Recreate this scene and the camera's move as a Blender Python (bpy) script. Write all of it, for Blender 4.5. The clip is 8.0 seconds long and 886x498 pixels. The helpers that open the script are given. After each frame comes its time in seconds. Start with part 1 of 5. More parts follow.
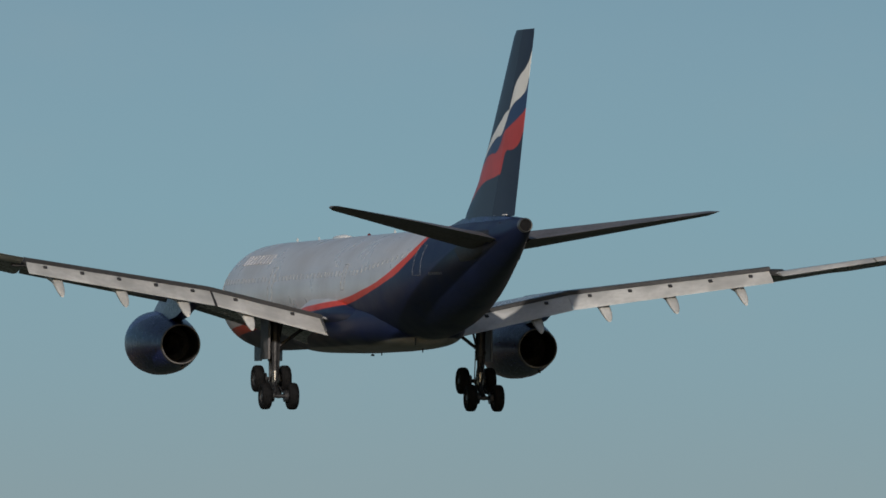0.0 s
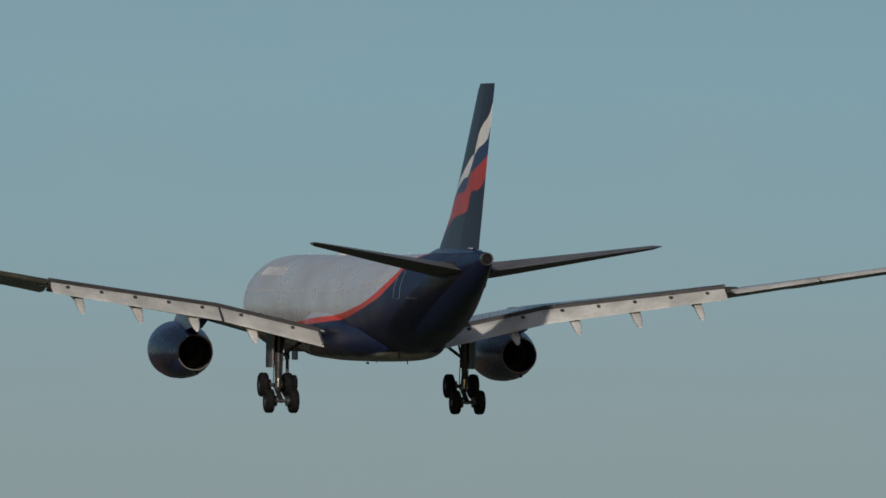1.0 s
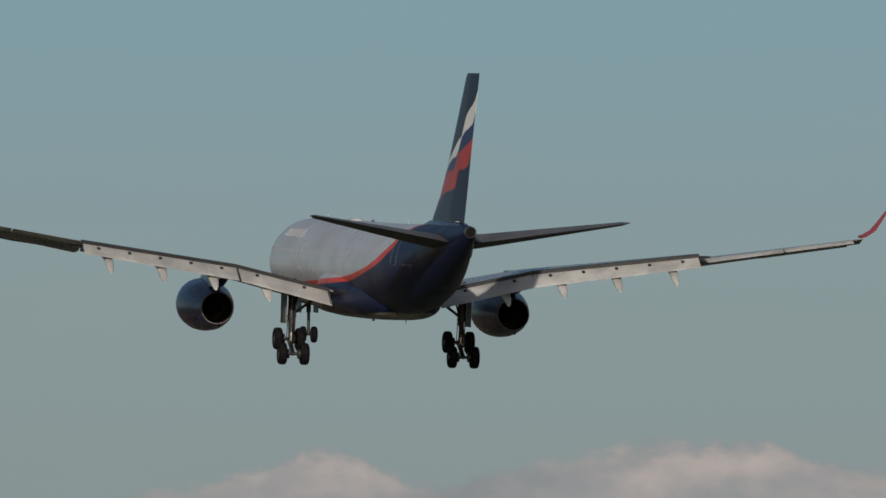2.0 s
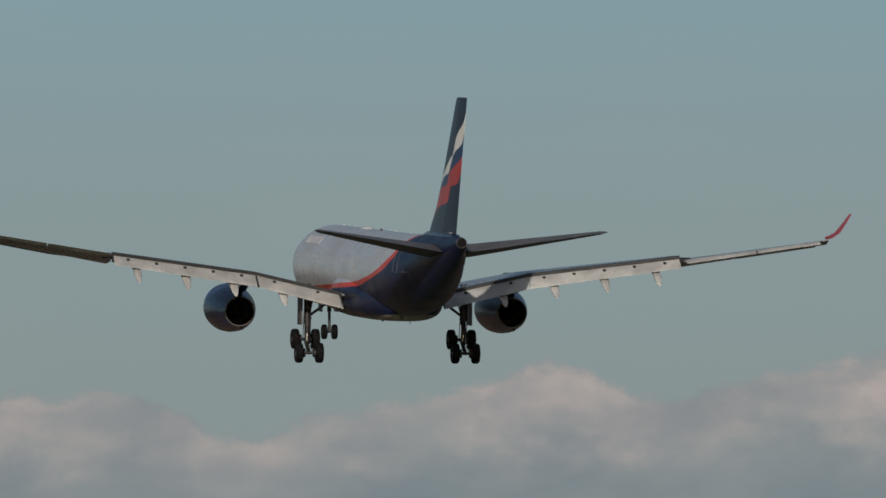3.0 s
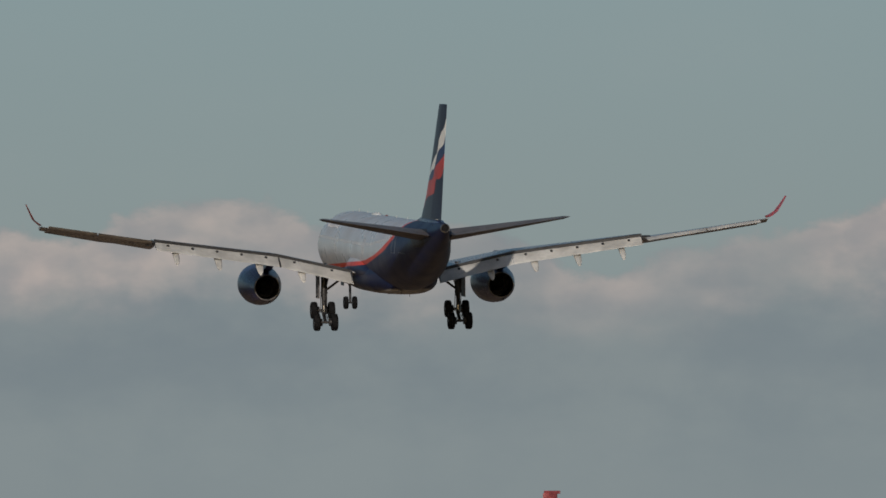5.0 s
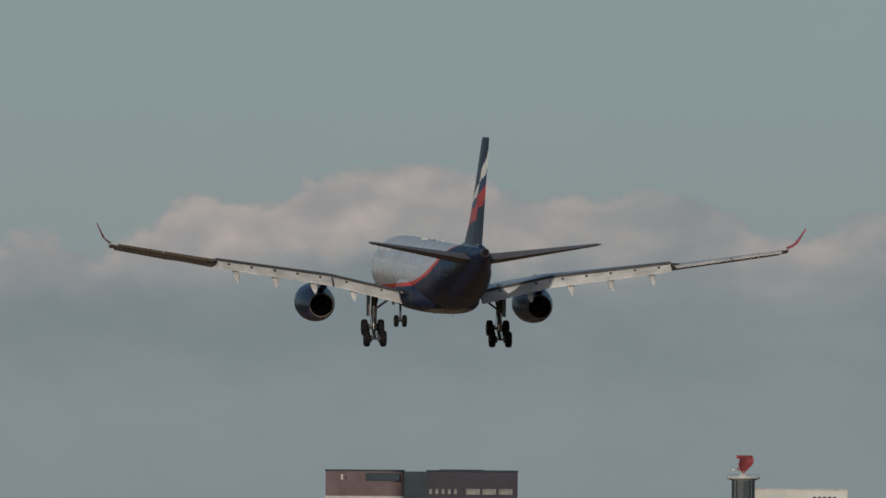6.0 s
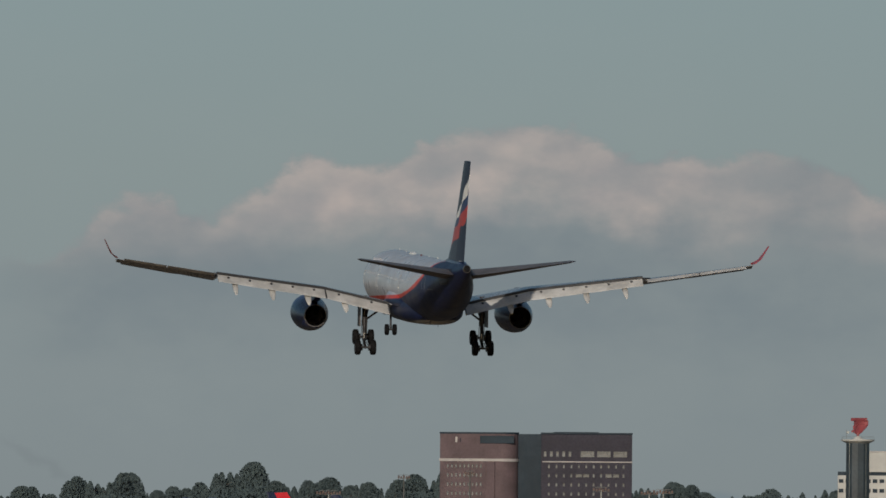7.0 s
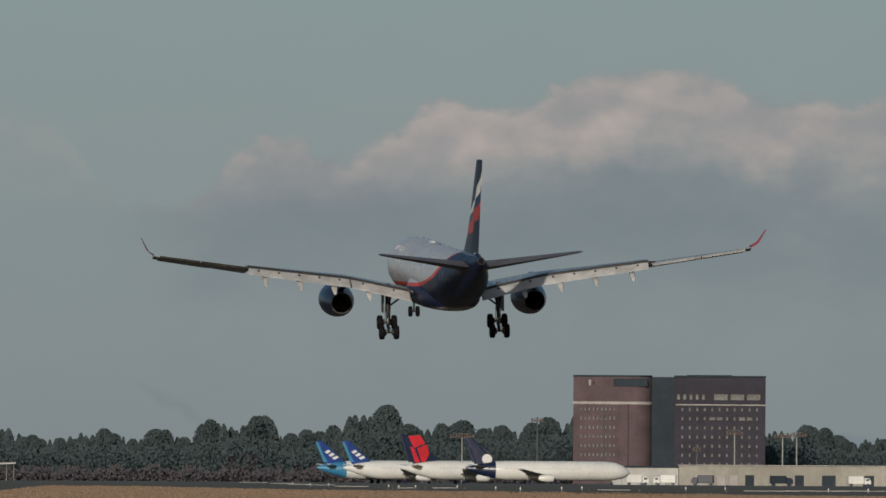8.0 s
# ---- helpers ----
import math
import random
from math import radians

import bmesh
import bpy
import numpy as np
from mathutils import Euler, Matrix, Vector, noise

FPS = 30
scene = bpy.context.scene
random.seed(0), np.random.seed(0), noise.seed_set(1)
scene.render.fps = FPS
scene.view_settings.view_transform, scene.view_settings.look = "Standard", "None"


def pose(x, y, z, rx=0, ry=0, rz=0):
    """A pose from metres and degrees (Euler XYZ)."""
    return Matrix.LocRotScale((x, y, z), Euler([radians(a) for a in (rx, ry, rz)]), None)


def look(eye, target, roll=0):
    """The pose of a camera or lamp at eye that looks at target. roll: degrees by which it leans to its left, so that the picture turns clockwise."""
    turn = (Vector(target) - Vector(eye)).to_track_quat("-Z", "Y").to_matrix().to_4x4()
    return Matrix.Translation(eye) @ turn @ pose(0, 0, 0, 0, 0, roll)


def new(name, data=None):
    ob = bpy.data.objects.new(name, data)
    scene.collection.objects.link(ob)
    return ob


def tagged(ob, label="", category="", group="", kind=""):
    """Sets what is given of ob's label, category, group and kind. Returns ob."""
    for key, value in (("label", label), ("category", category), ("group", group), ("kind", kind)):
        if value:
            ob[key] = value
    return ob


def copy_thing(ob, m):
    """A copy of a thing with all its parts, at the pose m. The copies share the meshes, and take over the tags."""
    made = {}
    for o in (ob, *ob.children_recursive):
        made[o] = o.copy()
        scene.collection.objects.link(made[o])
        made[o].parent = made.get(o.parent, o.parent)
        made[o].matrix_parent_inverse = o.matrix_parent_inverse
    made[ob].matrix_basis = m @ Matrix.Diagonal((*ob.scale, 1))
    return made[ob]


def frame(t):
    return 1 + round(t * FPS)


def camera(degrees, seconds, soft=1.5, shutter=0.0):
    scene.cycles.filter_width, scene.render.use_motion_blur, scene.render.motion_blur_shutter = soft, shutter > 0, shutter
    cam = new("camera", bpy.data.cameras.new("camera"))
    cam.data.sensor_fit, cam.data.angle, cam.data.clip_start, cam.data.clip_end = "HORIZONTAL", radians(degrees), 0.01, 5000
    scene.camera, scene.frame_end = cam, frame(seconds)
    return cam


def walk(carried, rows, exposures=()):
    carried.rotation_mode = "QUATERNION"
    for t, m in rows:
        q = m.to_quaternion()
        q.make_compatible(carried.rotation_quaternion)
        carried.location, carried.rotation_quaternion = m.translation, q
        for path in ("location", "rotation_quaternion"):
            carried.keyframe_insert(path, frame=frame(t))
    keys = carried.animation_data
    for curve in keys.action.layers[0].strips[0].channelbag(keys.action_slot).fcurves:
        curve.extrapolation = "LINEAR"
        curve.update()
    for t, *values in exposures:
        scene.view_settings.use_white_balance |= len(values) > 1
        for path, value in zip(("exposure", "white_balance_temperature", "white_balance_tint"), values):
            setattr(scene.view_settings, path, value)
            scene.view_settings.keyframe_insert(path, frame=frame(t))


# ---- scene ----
def aim(x, y, z, heading, pitch, roll):
    """A pose whose +Y axis points ahead: heading to the left, pitch up, right side down, in degrees."""
    return pose(x, y, z) @ pose(0, 0, 0, 0, 0, heading) @ pose(0, 0, 0, pitch) @ pose(0, 0, 0, 0, roll)


EYE = 1.6
cam = camera(3.7247, 8.0, soft=1.6)
# seconds, pan to the left, tilt up, roll
CAM = [
    (0.0, -13.1773, 3.7422, -0.374),
    (0.5, -12.5231, 3.4807, -0.367),
    (1.0, -11.8840, 3.2299, -0.377),
    (1.5, -11.2739, 2.8602, -0.396),
    (2.0, -10.7670, 2.5999, -0.394),
    (2.2, -10.5720, 2.4913, -0.384),
    (3.3, -9.5464, 2.1239, -0.379),
    (3.5, -9.3763, 2.0342, -0.371),
    (4.0, -8.9536, 1.8221, -0.385),
    (4.2, -8.8103, 1.7531, -0.354),
    (5.3, -8.0741, 1.4564, -0.369),
    (5.5, -7.8843, 1.4223, -0.418),
    (6.0, -7.5144, 1.3671, -0.386),
    (6.5, -7.2736, 1.2917, -0.383),
    (7.0, -7.0343, 1.2066, -0.371),
    (7.5, -6.7304, 1.0868, -0.375),
    (8.0, -6.4749, 0.9633, -0.365),
]
walk(cam, [(t, aim(0, 0, EYE, p, ti, r) @ pose(0, 0, 0, 90)) for t, p, ti, r in CAM],
     exposures=[(0.0, 0.10, 6270, 10), (1.0, 0.05, 6420, 10), (2.2, 0.0, 6500, 10), (8.0, 0.0, 6500, 10)])

# ---- light ----
SUN_AZ, SUN_EL = 198.7, 14.0       # compass bearing with +Y as north, degrees; height
world = bpy.data.worlds.new("world")
scene.world = world
world.use_nodes = True
sky = world.node_tree.nodes.new("ShaderNodeTexSky")
sky.sky_type, sky.sun_disc = "NISHITA", False
sky.sun_elevation, sky.sun_rotation = radians(SUN_EL), radians(SUN_AZ)
world.node_tree.links.new(sky.outputs[0], world.node_tree.nodes["Background"].inputs[0])
world.node_tree.nodes["Background"].inputs[1].default_value = 0.06
sun = new("sun", bpy.data.lights.new("sun", "SUN"))
sun.data.energy, sun.data.angle, sun.data.color = 2.9, radians(0.6), (1.0, 0.91, 0.80)
sa, se = radians(SUN_AZ), radians(SUN_EL)
sun.matrix_basis = look((math.sin(sa) * math.cos(se) * 300, math.cos(sa) * math.cos(se) * 300, math.sin(se) * 300), (0, 0, 0))


# ---- materials ----
class Nodes:
    """A small builder for node materials."""

    def __init__(self, name):
        self.mat = bpy.data.materials.new(name)
        self.mat.use_nodes = True
        self.tree = self.mat.node_tree
        self.bsdf = self.tree.nodes["Principled BSDF"]

    def add(self, kind):
        return self.tree.nodes.new(kind)

    def put(self, value, socket):
        if isinstance(value, bpy.types.NodeSocket):
            self.tree.links.new(value, socket)
        else:
            socket.default_value = value

    def math(self, op, a, b=0.0, c=0.0, clamp=False):
        n = self.add("ShaderNodeMath")
        n.operation, n.use_clamp = op, clamp
        for value, socket in zip((a, b, c), n.inputs):
            self.put(value, socket)
        return n.outputs[0]

    def step(self, value, low, high, a=0.0, b=1.0):
        n = self.add("ShaderNodeMapRange")
        n.interpolation_type = "SMOOTHSTEP"
        for v, i in ((value, 0), (low, 1), (high, 2), (a, 3), (b, 4)):
            self.put(v, n.inputs[i])
        return n.outputs[0]

    def mix(self, f, a, b):
        n = self.add("ShaderNodeMix")
        n.data_type = "RGBA"
        self.put(f, n.inputs[0])
        self.put((*a, 1) if isinstance(a, tuple) else a, n.inputs[6])
        self.put((*b, 1) if isinstance(b, tuple) else b, n.inputs[7])
        return n.outputs[2]

    def coords(self):
        return self.add("ShaderNodeTexCoord").outputs["Object"]

    def noise(self, scale, detail=4.0, vector=None, rough=0.55):
        n = self.add("ShaderNodeTexNoise")
        n.inputs["Scale"].default_value, n.inputs["Detail"].default_value, n.inputs["Roughness"].default_value = scale, detail, rough
        self.put(vector if vector is not None else self.coords(), n.inputs["Vector"])
        return n.outputs[0]

    def xyz(self, vector=None):
        n = self.add("ShaderNodeSeparateXYZ")
        self.put(vector if vector is not None else self.coords(), n.inputs[0])
        return n.outputs

    def curve(self, value, points, lo, hi):
        """A smooth curve through (in, out) points; the output spans lo to hi."""
        first, last = points[0][0], points[-1][0]
        n = self.add("ShaderNodeFloatCurve")
        c = n.mapping.curves[0]
        for i, (a, h) in enumerate(points):
            at = ((a - first) / (last - first), (h - lo) / (hi - lo))
            if i in (0, len(points) - 1):
                c.points[0 if i == 0 else -1].location = at
            else:
                c.points.new(*at)
        n.mapping.update()
        self.put(self.math("DIVIDE", self.math("SUBTRACT", value, first), last - first, clamp=True), n.inputs["Value"])
        return self.math("ADD", self.math("MULTIPLY", n.outputs[0], hi - lo), lo)

    def finish(self, colour, rough, metal=0.0, bump=0.0, bump_scale=8.0, coat=0.0):
        self.put((*colour, 1) if isinstance(colour, tuple) else colour, self.bsdf.inputs["Base Color"])
        self.put(rough, self.bsdf.inputs["Roughness"])
        self.put(metal, self.bsdf.inputs["Metallic"])
        self.put(coat, self.bsdf.inputs["Coat Weight"])
        if bump:
            n = self.add("ShaderNodeBump")
            n.inputs["Strength"].default_value, n.inputs["Distance"].default_value = bump, 0.05
            self.put(self.noise(bump_scale), n.inputs["Height"])
            self.put(n.outputs[0], self.bsdf.inputs["Normal"])
        return self.mat


def surface(name, colour, rough=0.5, metal=0.0, scale=0.6, wear=0.18, bump=0.0, coat=0.0, random_value=0.0, gloss=0.5):
    """A worn surface: its colour varies at two scales."""
    n = Nodes(name)
    big = n.step(n.noise(scale, 3), 0.3, 0.7)
    fine = n.step(n.noise(scale * 9, 5), 0.35, 0.75)
    dark = tuple(c * (1 - wear * 1.5) for c in colour)
    light = tuple(min(1, c * (1 + wear)) for c in colour)
    c = n.mix(big, dark, light)
    c = n.mix(n.math("MULTIPLY", fine, 0.35), c, dark)
    if random_value:
        info = n.add("ShaderNodeObjectInfo")
        f = n.math("MULTIPLY", info.outputs["Random"], random_value)
        c = n.mix(f, c, tuple(x * 0.4 for x in colour))
    r = n.math("ADD", n.math("MULTIPLY", fine, 0.15), rough - 0.07)
    n.bsdf.inputs["Specular IOR Level"].default_value = gloss
    return n.finish(c, r, metal, bump, scale * 12, coat)


NAVY, MID_BLUE, RED, WHITE, SILVER = (0.0075, 0.0122, 0.037), (0.012, 0.035, 0.11), (0.42, 0.035, 0.03), (0.72, 0.72, 0.70), (0.51, 0.51, 0.53)


def panel_lines(n, vector, pitch_y, pitch_a):
    """Faint darker frames and stringers on a skin."""
    x, y, z = n.xyz(vector)
    a = n.math("FRACT", n.math("DIVIDE", y, pitch_y))
    line = n.math("LESS_THAN", n.math("ABSOLUTE", n.math("SUBTRACT", a, 0.5)), 0.012)
    b = n.math("FRACT", n.math("DIVIDE", z, pitch_a))
    return n.math("MAXIMUM", line, n.math("LESS_THAN", n.math("ABSOLUTE", n.math("SUBTRACT", b, 0.5)), 0.012))


# lower and upper edge of the swoosh along the hull: metres ahead, height
SWOOSH_LOW = ((-19.0, 6.0), (-17.2, 2.9), (-16.6, 1.75), (-16.15, 1.1), (-15.2, 0.66), (-13.7, 0.12), (-11.8, -0.27), (-9.65, -0.61), (-7.1, -0.93), (-4.4, -1.19), (-1.7, -1.36), (1.0, -1.46), (4.2, -1.56), (14.0, -1.95), (32.0, -2.75))
SWOOSH_HIGH = ((-19.0, 7.5), (-17.2, 4.2), (-16.3, 2.5), (-15.75, 1.55), (-14.8, 1.03), (-13.4, 0.52), (-11.7, 0.06), (-9.7, -0.31), (-7.3, -0.58), (-4.8, -0.82), (-2.1, -0.99), (0.5, -1.11), (4.6, -1.25), (14.0, -1.6), (32.0, -2.3))


def fuselage_paint():
    n = Nodes("fuselage_paint")
    v = n.coords()
    x, y, z = n.xyz(v)
    low = n.math("SUBTRACT", z, n.curve(y, SWOOSH_LOW, -3.0, 8.0))
    high = n.math("SUBTRACT", z, n.curve(y, SWOOSH_HIGH, -3.0, 8.0))
    dirt = n.step(n.noise(0.35, 5), 0.35, 0.75)
    # streaks of grime that run aft along the skin
    stretch = n.add("ShaderNodeMapping")
    n.put(v, stretch.inputs[0])
    stretch.inputs["Scale"].default_value = (1.2, 0.12, 1.2)
    streak = n.step(n.noise(1.4, 5, stretch.outputs[0], 0.6), 0.4, 0.8)
    silver = n.mix(dirt, SILVER, tuple(c * 0.84 for c in SILVER))
    silver = n.mix(n.math("MULTIPLY", streak, 0.35), silver, tuple(c * 0.7 for c in SILVER))
    silver = n.mix(n.math("MULTIPLY", panel_lines(n, v, 2.6, 1.45), 0.09), silver, tuple(c * 0.45 for c in SILVER))
    navy = n.mix(dirt, NAVY, tuple(c * 1.5 for c in NAVY))
    # below a rim the belly is pale grey with browner streaks
    belly = n.mix(streak, (0.34, 0.33, 0.32), (0.16, 0.14, 0.125))
    c = n.mix(n.step(high, -0.03, 0.03), n.mix(dirt, (0.55, 0.05, 0.022), (0.48, 0.05, 0.025)), silver)
    c = n.mix(n.step(low, -0.03, 0.03), navy, c)
    rim = n.math("ADD", n.math("MULTIPLY", n.math("MAXIMUM", n.math("SUBTRACT", -6.0, y), 0.0), 0.07), -3.36)
    under = n.math("MULTIPLY", n.step(n.math("SUBTRACT", z, rim), 0.0, 0.1, 1.0, 0.0), n.step(y, -11.6, -11.0))
    c = n.mix(under, c, belly)
    top = n.step(high, 0.0, 0.05)
    rough = n.math("ADD", n.math("MULTIPLY", dirt, 0.14), n.math("ADD", n.math("MULTIPLY", top, -0.1), 0.37))
    n.put(n.math("ADD", n.math("MULTIPLY", top, 0.55), 0.25), n.bsdf.inputs["Specular IOR Level"])
    return n.finish(c, rough, n.math("MULTIPLY", top, 0.08), 0.02, 3.0)


def tail_paint(name, white, red):
    """Flag bands; u runs along the chord, v is the height in metres. white, red: lower and upper edge as (u, v) points."""
    n = Nodes(name)
    u, v, _ = n.xyz(n.add("ShaderNodeUVMap").outputs[0])

    def over(points):
        return n.step(n.math("SUBTRACT", v, n.curve(u, points, 2.0, 12.0)), -0.04, 0.04)

    def between(low, high):
        return n.math("MULTIPLY", over(low), n.math("SUBTRACT", 1.0, over(high)))

    dirt = n.step(n.noise(0.7, 5), 0.35, 0.75)
    c = n.mix(dirt, (0.0062, 0.0115, 0.034), (0.009, 0.016, 0.042))
    c = n.mix(between(red[1], white[0]), c, MID_BLUE)
    c = n.mix(between(*red), c, n.mix(dirt, RED, tuple(k * 0.8 for k in RED)))
    c = n.mix(between(*white), c, n.mix(dirt, WHITE, tuple(k * 0.88 for k in WHITE)))
    n.bsdf.inputs["Specular IOR Level"].default_value = 0.3
    return n.finish(c, 0.38, 0.0, 0.04, 3.0)


M = {
    "fuselage": fuselage_paint(),
    "fin": tail_paint("fin_paint", (((0.0, 5.3), (0.2, 5.85), (0.38, 6.33), (0.6, 6.66), (0.82, 6.83), (0.9, 7.3), (1.0, 7.8)), ((0.0, 5.75), (0.3, 6.68), (0.5, 7.16), (0.7, 7.6), (0.85, 7.86), (1.0, 7.95))),
                      (((0.0, 2.3), (0.06, 2.6), (0.13, 3.5), (0.35, 4.3), (0.47, 4.5), (0.66, 4.62), (0.88, 4.73), (1.0, 4.85)), ((0.0, 5.0), (0.28, 5.69), (0.5, 5.86), (0.74, 5.96), (0.83, 6.3), (0.9, 6.8), (1.0, 7.0)))),
    "rudder": tail_paint("rudder_paint", (((0.0, 7.85), (0.12, 8.1), (0.3, 8.3), (0.73, 8.62), (0.93, 8.95), (1.0, 9.4)), ((0.0, 8.1), (0.05, 8.6), (0.12, 9.05), (0.35, 9.54), (0.74, 10.01), (0.92, 10.4), (1.0, 10.7))),
                         (((0.0, 4.8), (0.08, 4.95), (0.12, 5.7), (0.2, 5.93), (0.4, 5.97), (0.64, 6.04), (0.89, 6.37), (1.0, 6.8)), ((0.0, 7.0), (0.29, 7.23), (0.58, 7.48), (0.97, 7.89), (1.0, 7.95)))),
    "navy": surface("navy_paint", (0.014, 0.021, 0.088), 0.34, 0.0, 0.5, 0.25, gloss=0.5),
    "wing": surface("wing_grey_paint", (0.25, 0.255, 0.27), 0.3, 0.0, 0.5, 0.15, 0.02, gloss=0.7),
    "flap": surface("flap_light_paint", (0.45, 0.445, 0.43), 0.45, 0.0, 0.45, 0.2, 0.05),
    "door_line": surface("pale_door_outline", (0.12, 0.135, 0.17), 0.5),
    "dark": surface("dark_gap", (0.02, 0.02, 0.022), 0.7),
    # tailplane grey is darkened to carry the shade seen from below
    "stab": surface("tailplane_shade_grey", (0.115, 0.108, 0.112), 0.55, 0.0, 0.6, 0.15),
    "metal": surface("bare_metal", (0.30, 0.29, 0.28), 0.4, 0.9, 1.2, 0.2),
    "rim": surface("dull_nozzle_metal", (0.16, 0.155, 0.16), 0.5, 0.6, 1.5, 0.2),
    "burnt": surface("burnt_exhaust_metal", (0.006, 0.006, 0.007), 0.75, 0.2, 1.5, 0.3),
    "red": surface("winglet_red_paint", (0.45, 0.03, 0.02), 0.4, 0.0, 1.0, 0.12),
    "rubber": surface("tyre_rubber", (0.008, 0.008, 0.009), 0.85, 0.0, 3.0, 0.3, 0.1, gloss=0.12),
    "steel": surface("gear_steel_paint", (0.024, 0.024, 0.027), 0.5, 0.2, 2.0, 0.25),
    "white": surface("white_paint", (0.72, 0.72, 0.70), 0.4, 0.0, 0.5, 0.08),
    "glass": surface("cabin_window_glass", (0.31, 0.32, 0.34), 0.4, 0.0, 1.0, 0.1, gloss=0.2),
    "faded": surface("faded_grey_lettering", (0.44, 0.44, 0.47), 0.4),
    "chrome": surface("bright_piston_metal", (0.4, 0.4, 0.39), 0.3, 0.9, 2.0, 0.15),
    "lens": surface("red_lens", (0.10, 0.02, 0.02), 0.2),
}


# ---- mesh helpers ----
def finish_mesh(bm, name, smooth=True):
    bmesh.ops.remove_doubles(bm, verts=bm.verts, dist=1e-5)
    bmesh.ops.recalc_face_normals(bm, faces=bm.faces)
    me = bpy.data.meshes.new(name)
    for f in bm.faces:
        f.smooth = smooth and len(f.verts) <= 4
    for e in bm.edges:
        if len(e.link_faces) == 2 and e.calc_face_angle(0.0) > 0.75:
            e.smooth = False
    bm.to_mesh(me)
    bm.free()
    return me


def part(name, bm, material, parent=None, label="", at=None, smooth=True):
    ob = new(name, finish_mesh(bm, name, smooth))
    ob.data.materials.append(M[material] if isinstance(material, str) else material)
    ob.parent = parent
    if at is not None:
        ob.matrix_basis = at
    return tagged(ob, label)


def loft(bm, loops, caps=True, uvs=None, closed=True):
    """Skin rings of equally many points. uvs: one (u, v) list a ring."""
    layer = bm.loops.layers.uv.verify() if uvs else None
    rings = [[bm.verts.new(p) for p in loop] for loop in loops]
    m = len(loops[0])
    for i in range(len(rings) - 1):
        for j in range(m if closed else m - 1):
            k = (j + 1) % m
            f = bm.faces.new((rings[i][j], rings[i][k], rings[i + 1][k], rings[i + 1][j]))
            if layer:
                for lp, (a, b) in zip(f.loops, ((i, j), (i, k), (i + 1, k), (i + 1, j))):
                    lp[layer].uv = uvs[a][b]
    if caps:
        for r, a in ((rings[0], 0), (rings[-1], -1)):
            f = bm.faces.new(r)
            if layer:
                for lp, w in zip(f.loops, uvs[a]):
                    lp[layer].uv = w
    return bm


def ring(y, zc, rx, rz, x=0.0, n=40, power=2.0):
    out = []
    for i in range(n):
        a = 2 * math.pi * i / n
        c, s = math.cos(a), math.sin(a)
        out.append((x + rx * math.copysign(abs(c) ** (2 / power), c), y, zc + rz * math.copysign(abs(s) ** (2 / power), s)))
    return out


WING = ((0, 0), (0.012, 0.06), (0.05, 0.1), (0.15, 0.13), (0.32, 0.14), (0.55, 0.12), (0.8, 0.08), (1, 0.02),
        (1, -0.05), (0.8, -0.2), (0.55, -0.52), (0.32, -0.7), (0.15, -0.6), (0.05, -0.36), (0.012, -0.2))
FOIL = ((0, 0), (0.012, 0.17), (0.05, 0.32), (0.15, 0.47), (0.32, 0.52), (0.55, 0.42), (0.8, 0.2), (1, 0.012),
        (1, -0.012), (0.8, -0.1), (0.55, -0.3), (0.32, -0.46), (0.15, -0.42), (0.05, -0.28), (0.012, -0.15))


def foil(x, y, z, chord, thick, twist=0.0, shape=FOIL):
    """A section in the plane x = const with its nose at (y, z); twist: nose-up degrees about the nose."""
    c, s = math.cos(radians(twist)), math.sin(radians(twist))
    return [(x, y - chord * u * c + thick * w * s, z - chord * u * s + thick * w * c) for u, w in shape]


def upright_foil(z, y, chord, thick):
    return [(thick * w, y - chord * u, z) for u, w in FOIL]


def box(bm, size, at=(0, 0, 0), rot=None, bevel=0.0):
    m = Matrix.Translation(at) @ (rot or Matrix()) @ Matrix.Diagonal((*size, 1))
    geo = bmesh.ops.create_cube(bm, size=1, matrix=m)
    if bevel:
        es = list({e for v in geo["verts"] for e in v.link_edges})
        bmesh.ops.bevel(bm, geom=es, offset=bevel, segments=1, affect="EDGES")
    return bm


def rod(bm, a, b, r0, r1=None, n=12):
    """A round bar from a to b."""
    a, b = Vector(a), Vector(b)
    d = b - a
    m = Matrix.Translation((a + b) / 2) @ d.to_track_quat("Z", "Y").to_matrix().to_4x4()
    bmesh.ops.create_cone(bm, cap_ends=True, segments=n, radius1=r0, radius2=r1 if r1 is not None else r0, depth=d.length, matrix=m)
    return bm


def lathe(bm, profile, n=32, axis="y"):
    """Turn a profile of (along, radius) round the axis."""
    loops = []
    for s, r in profile:
        loop = []
        for i in range(n):
            a = 2 * math.pi * i / n
            p = (r * math.cos(a), s, r * math.sin(a)) if axis == "y" else (s, r * math.cos(a), r * math.sin(a)) if axis == "x" else (r * math.cos(a), r * math.sin(a), s)
            loop.append(p)
        loops.append(loop)
    return loft(bm, loops, caps=False)


B = bmesh.new


# ---- sky, distance and ground ----
def far(az, d, z=0.0):
    """A place at that bearing to the right of +Y, in degrees, and that distance from the camera."""
    return Vector((math.sin(radians(az)) * d, math.cos(radians(az)) * d, z))


SKY_R = 4880.0
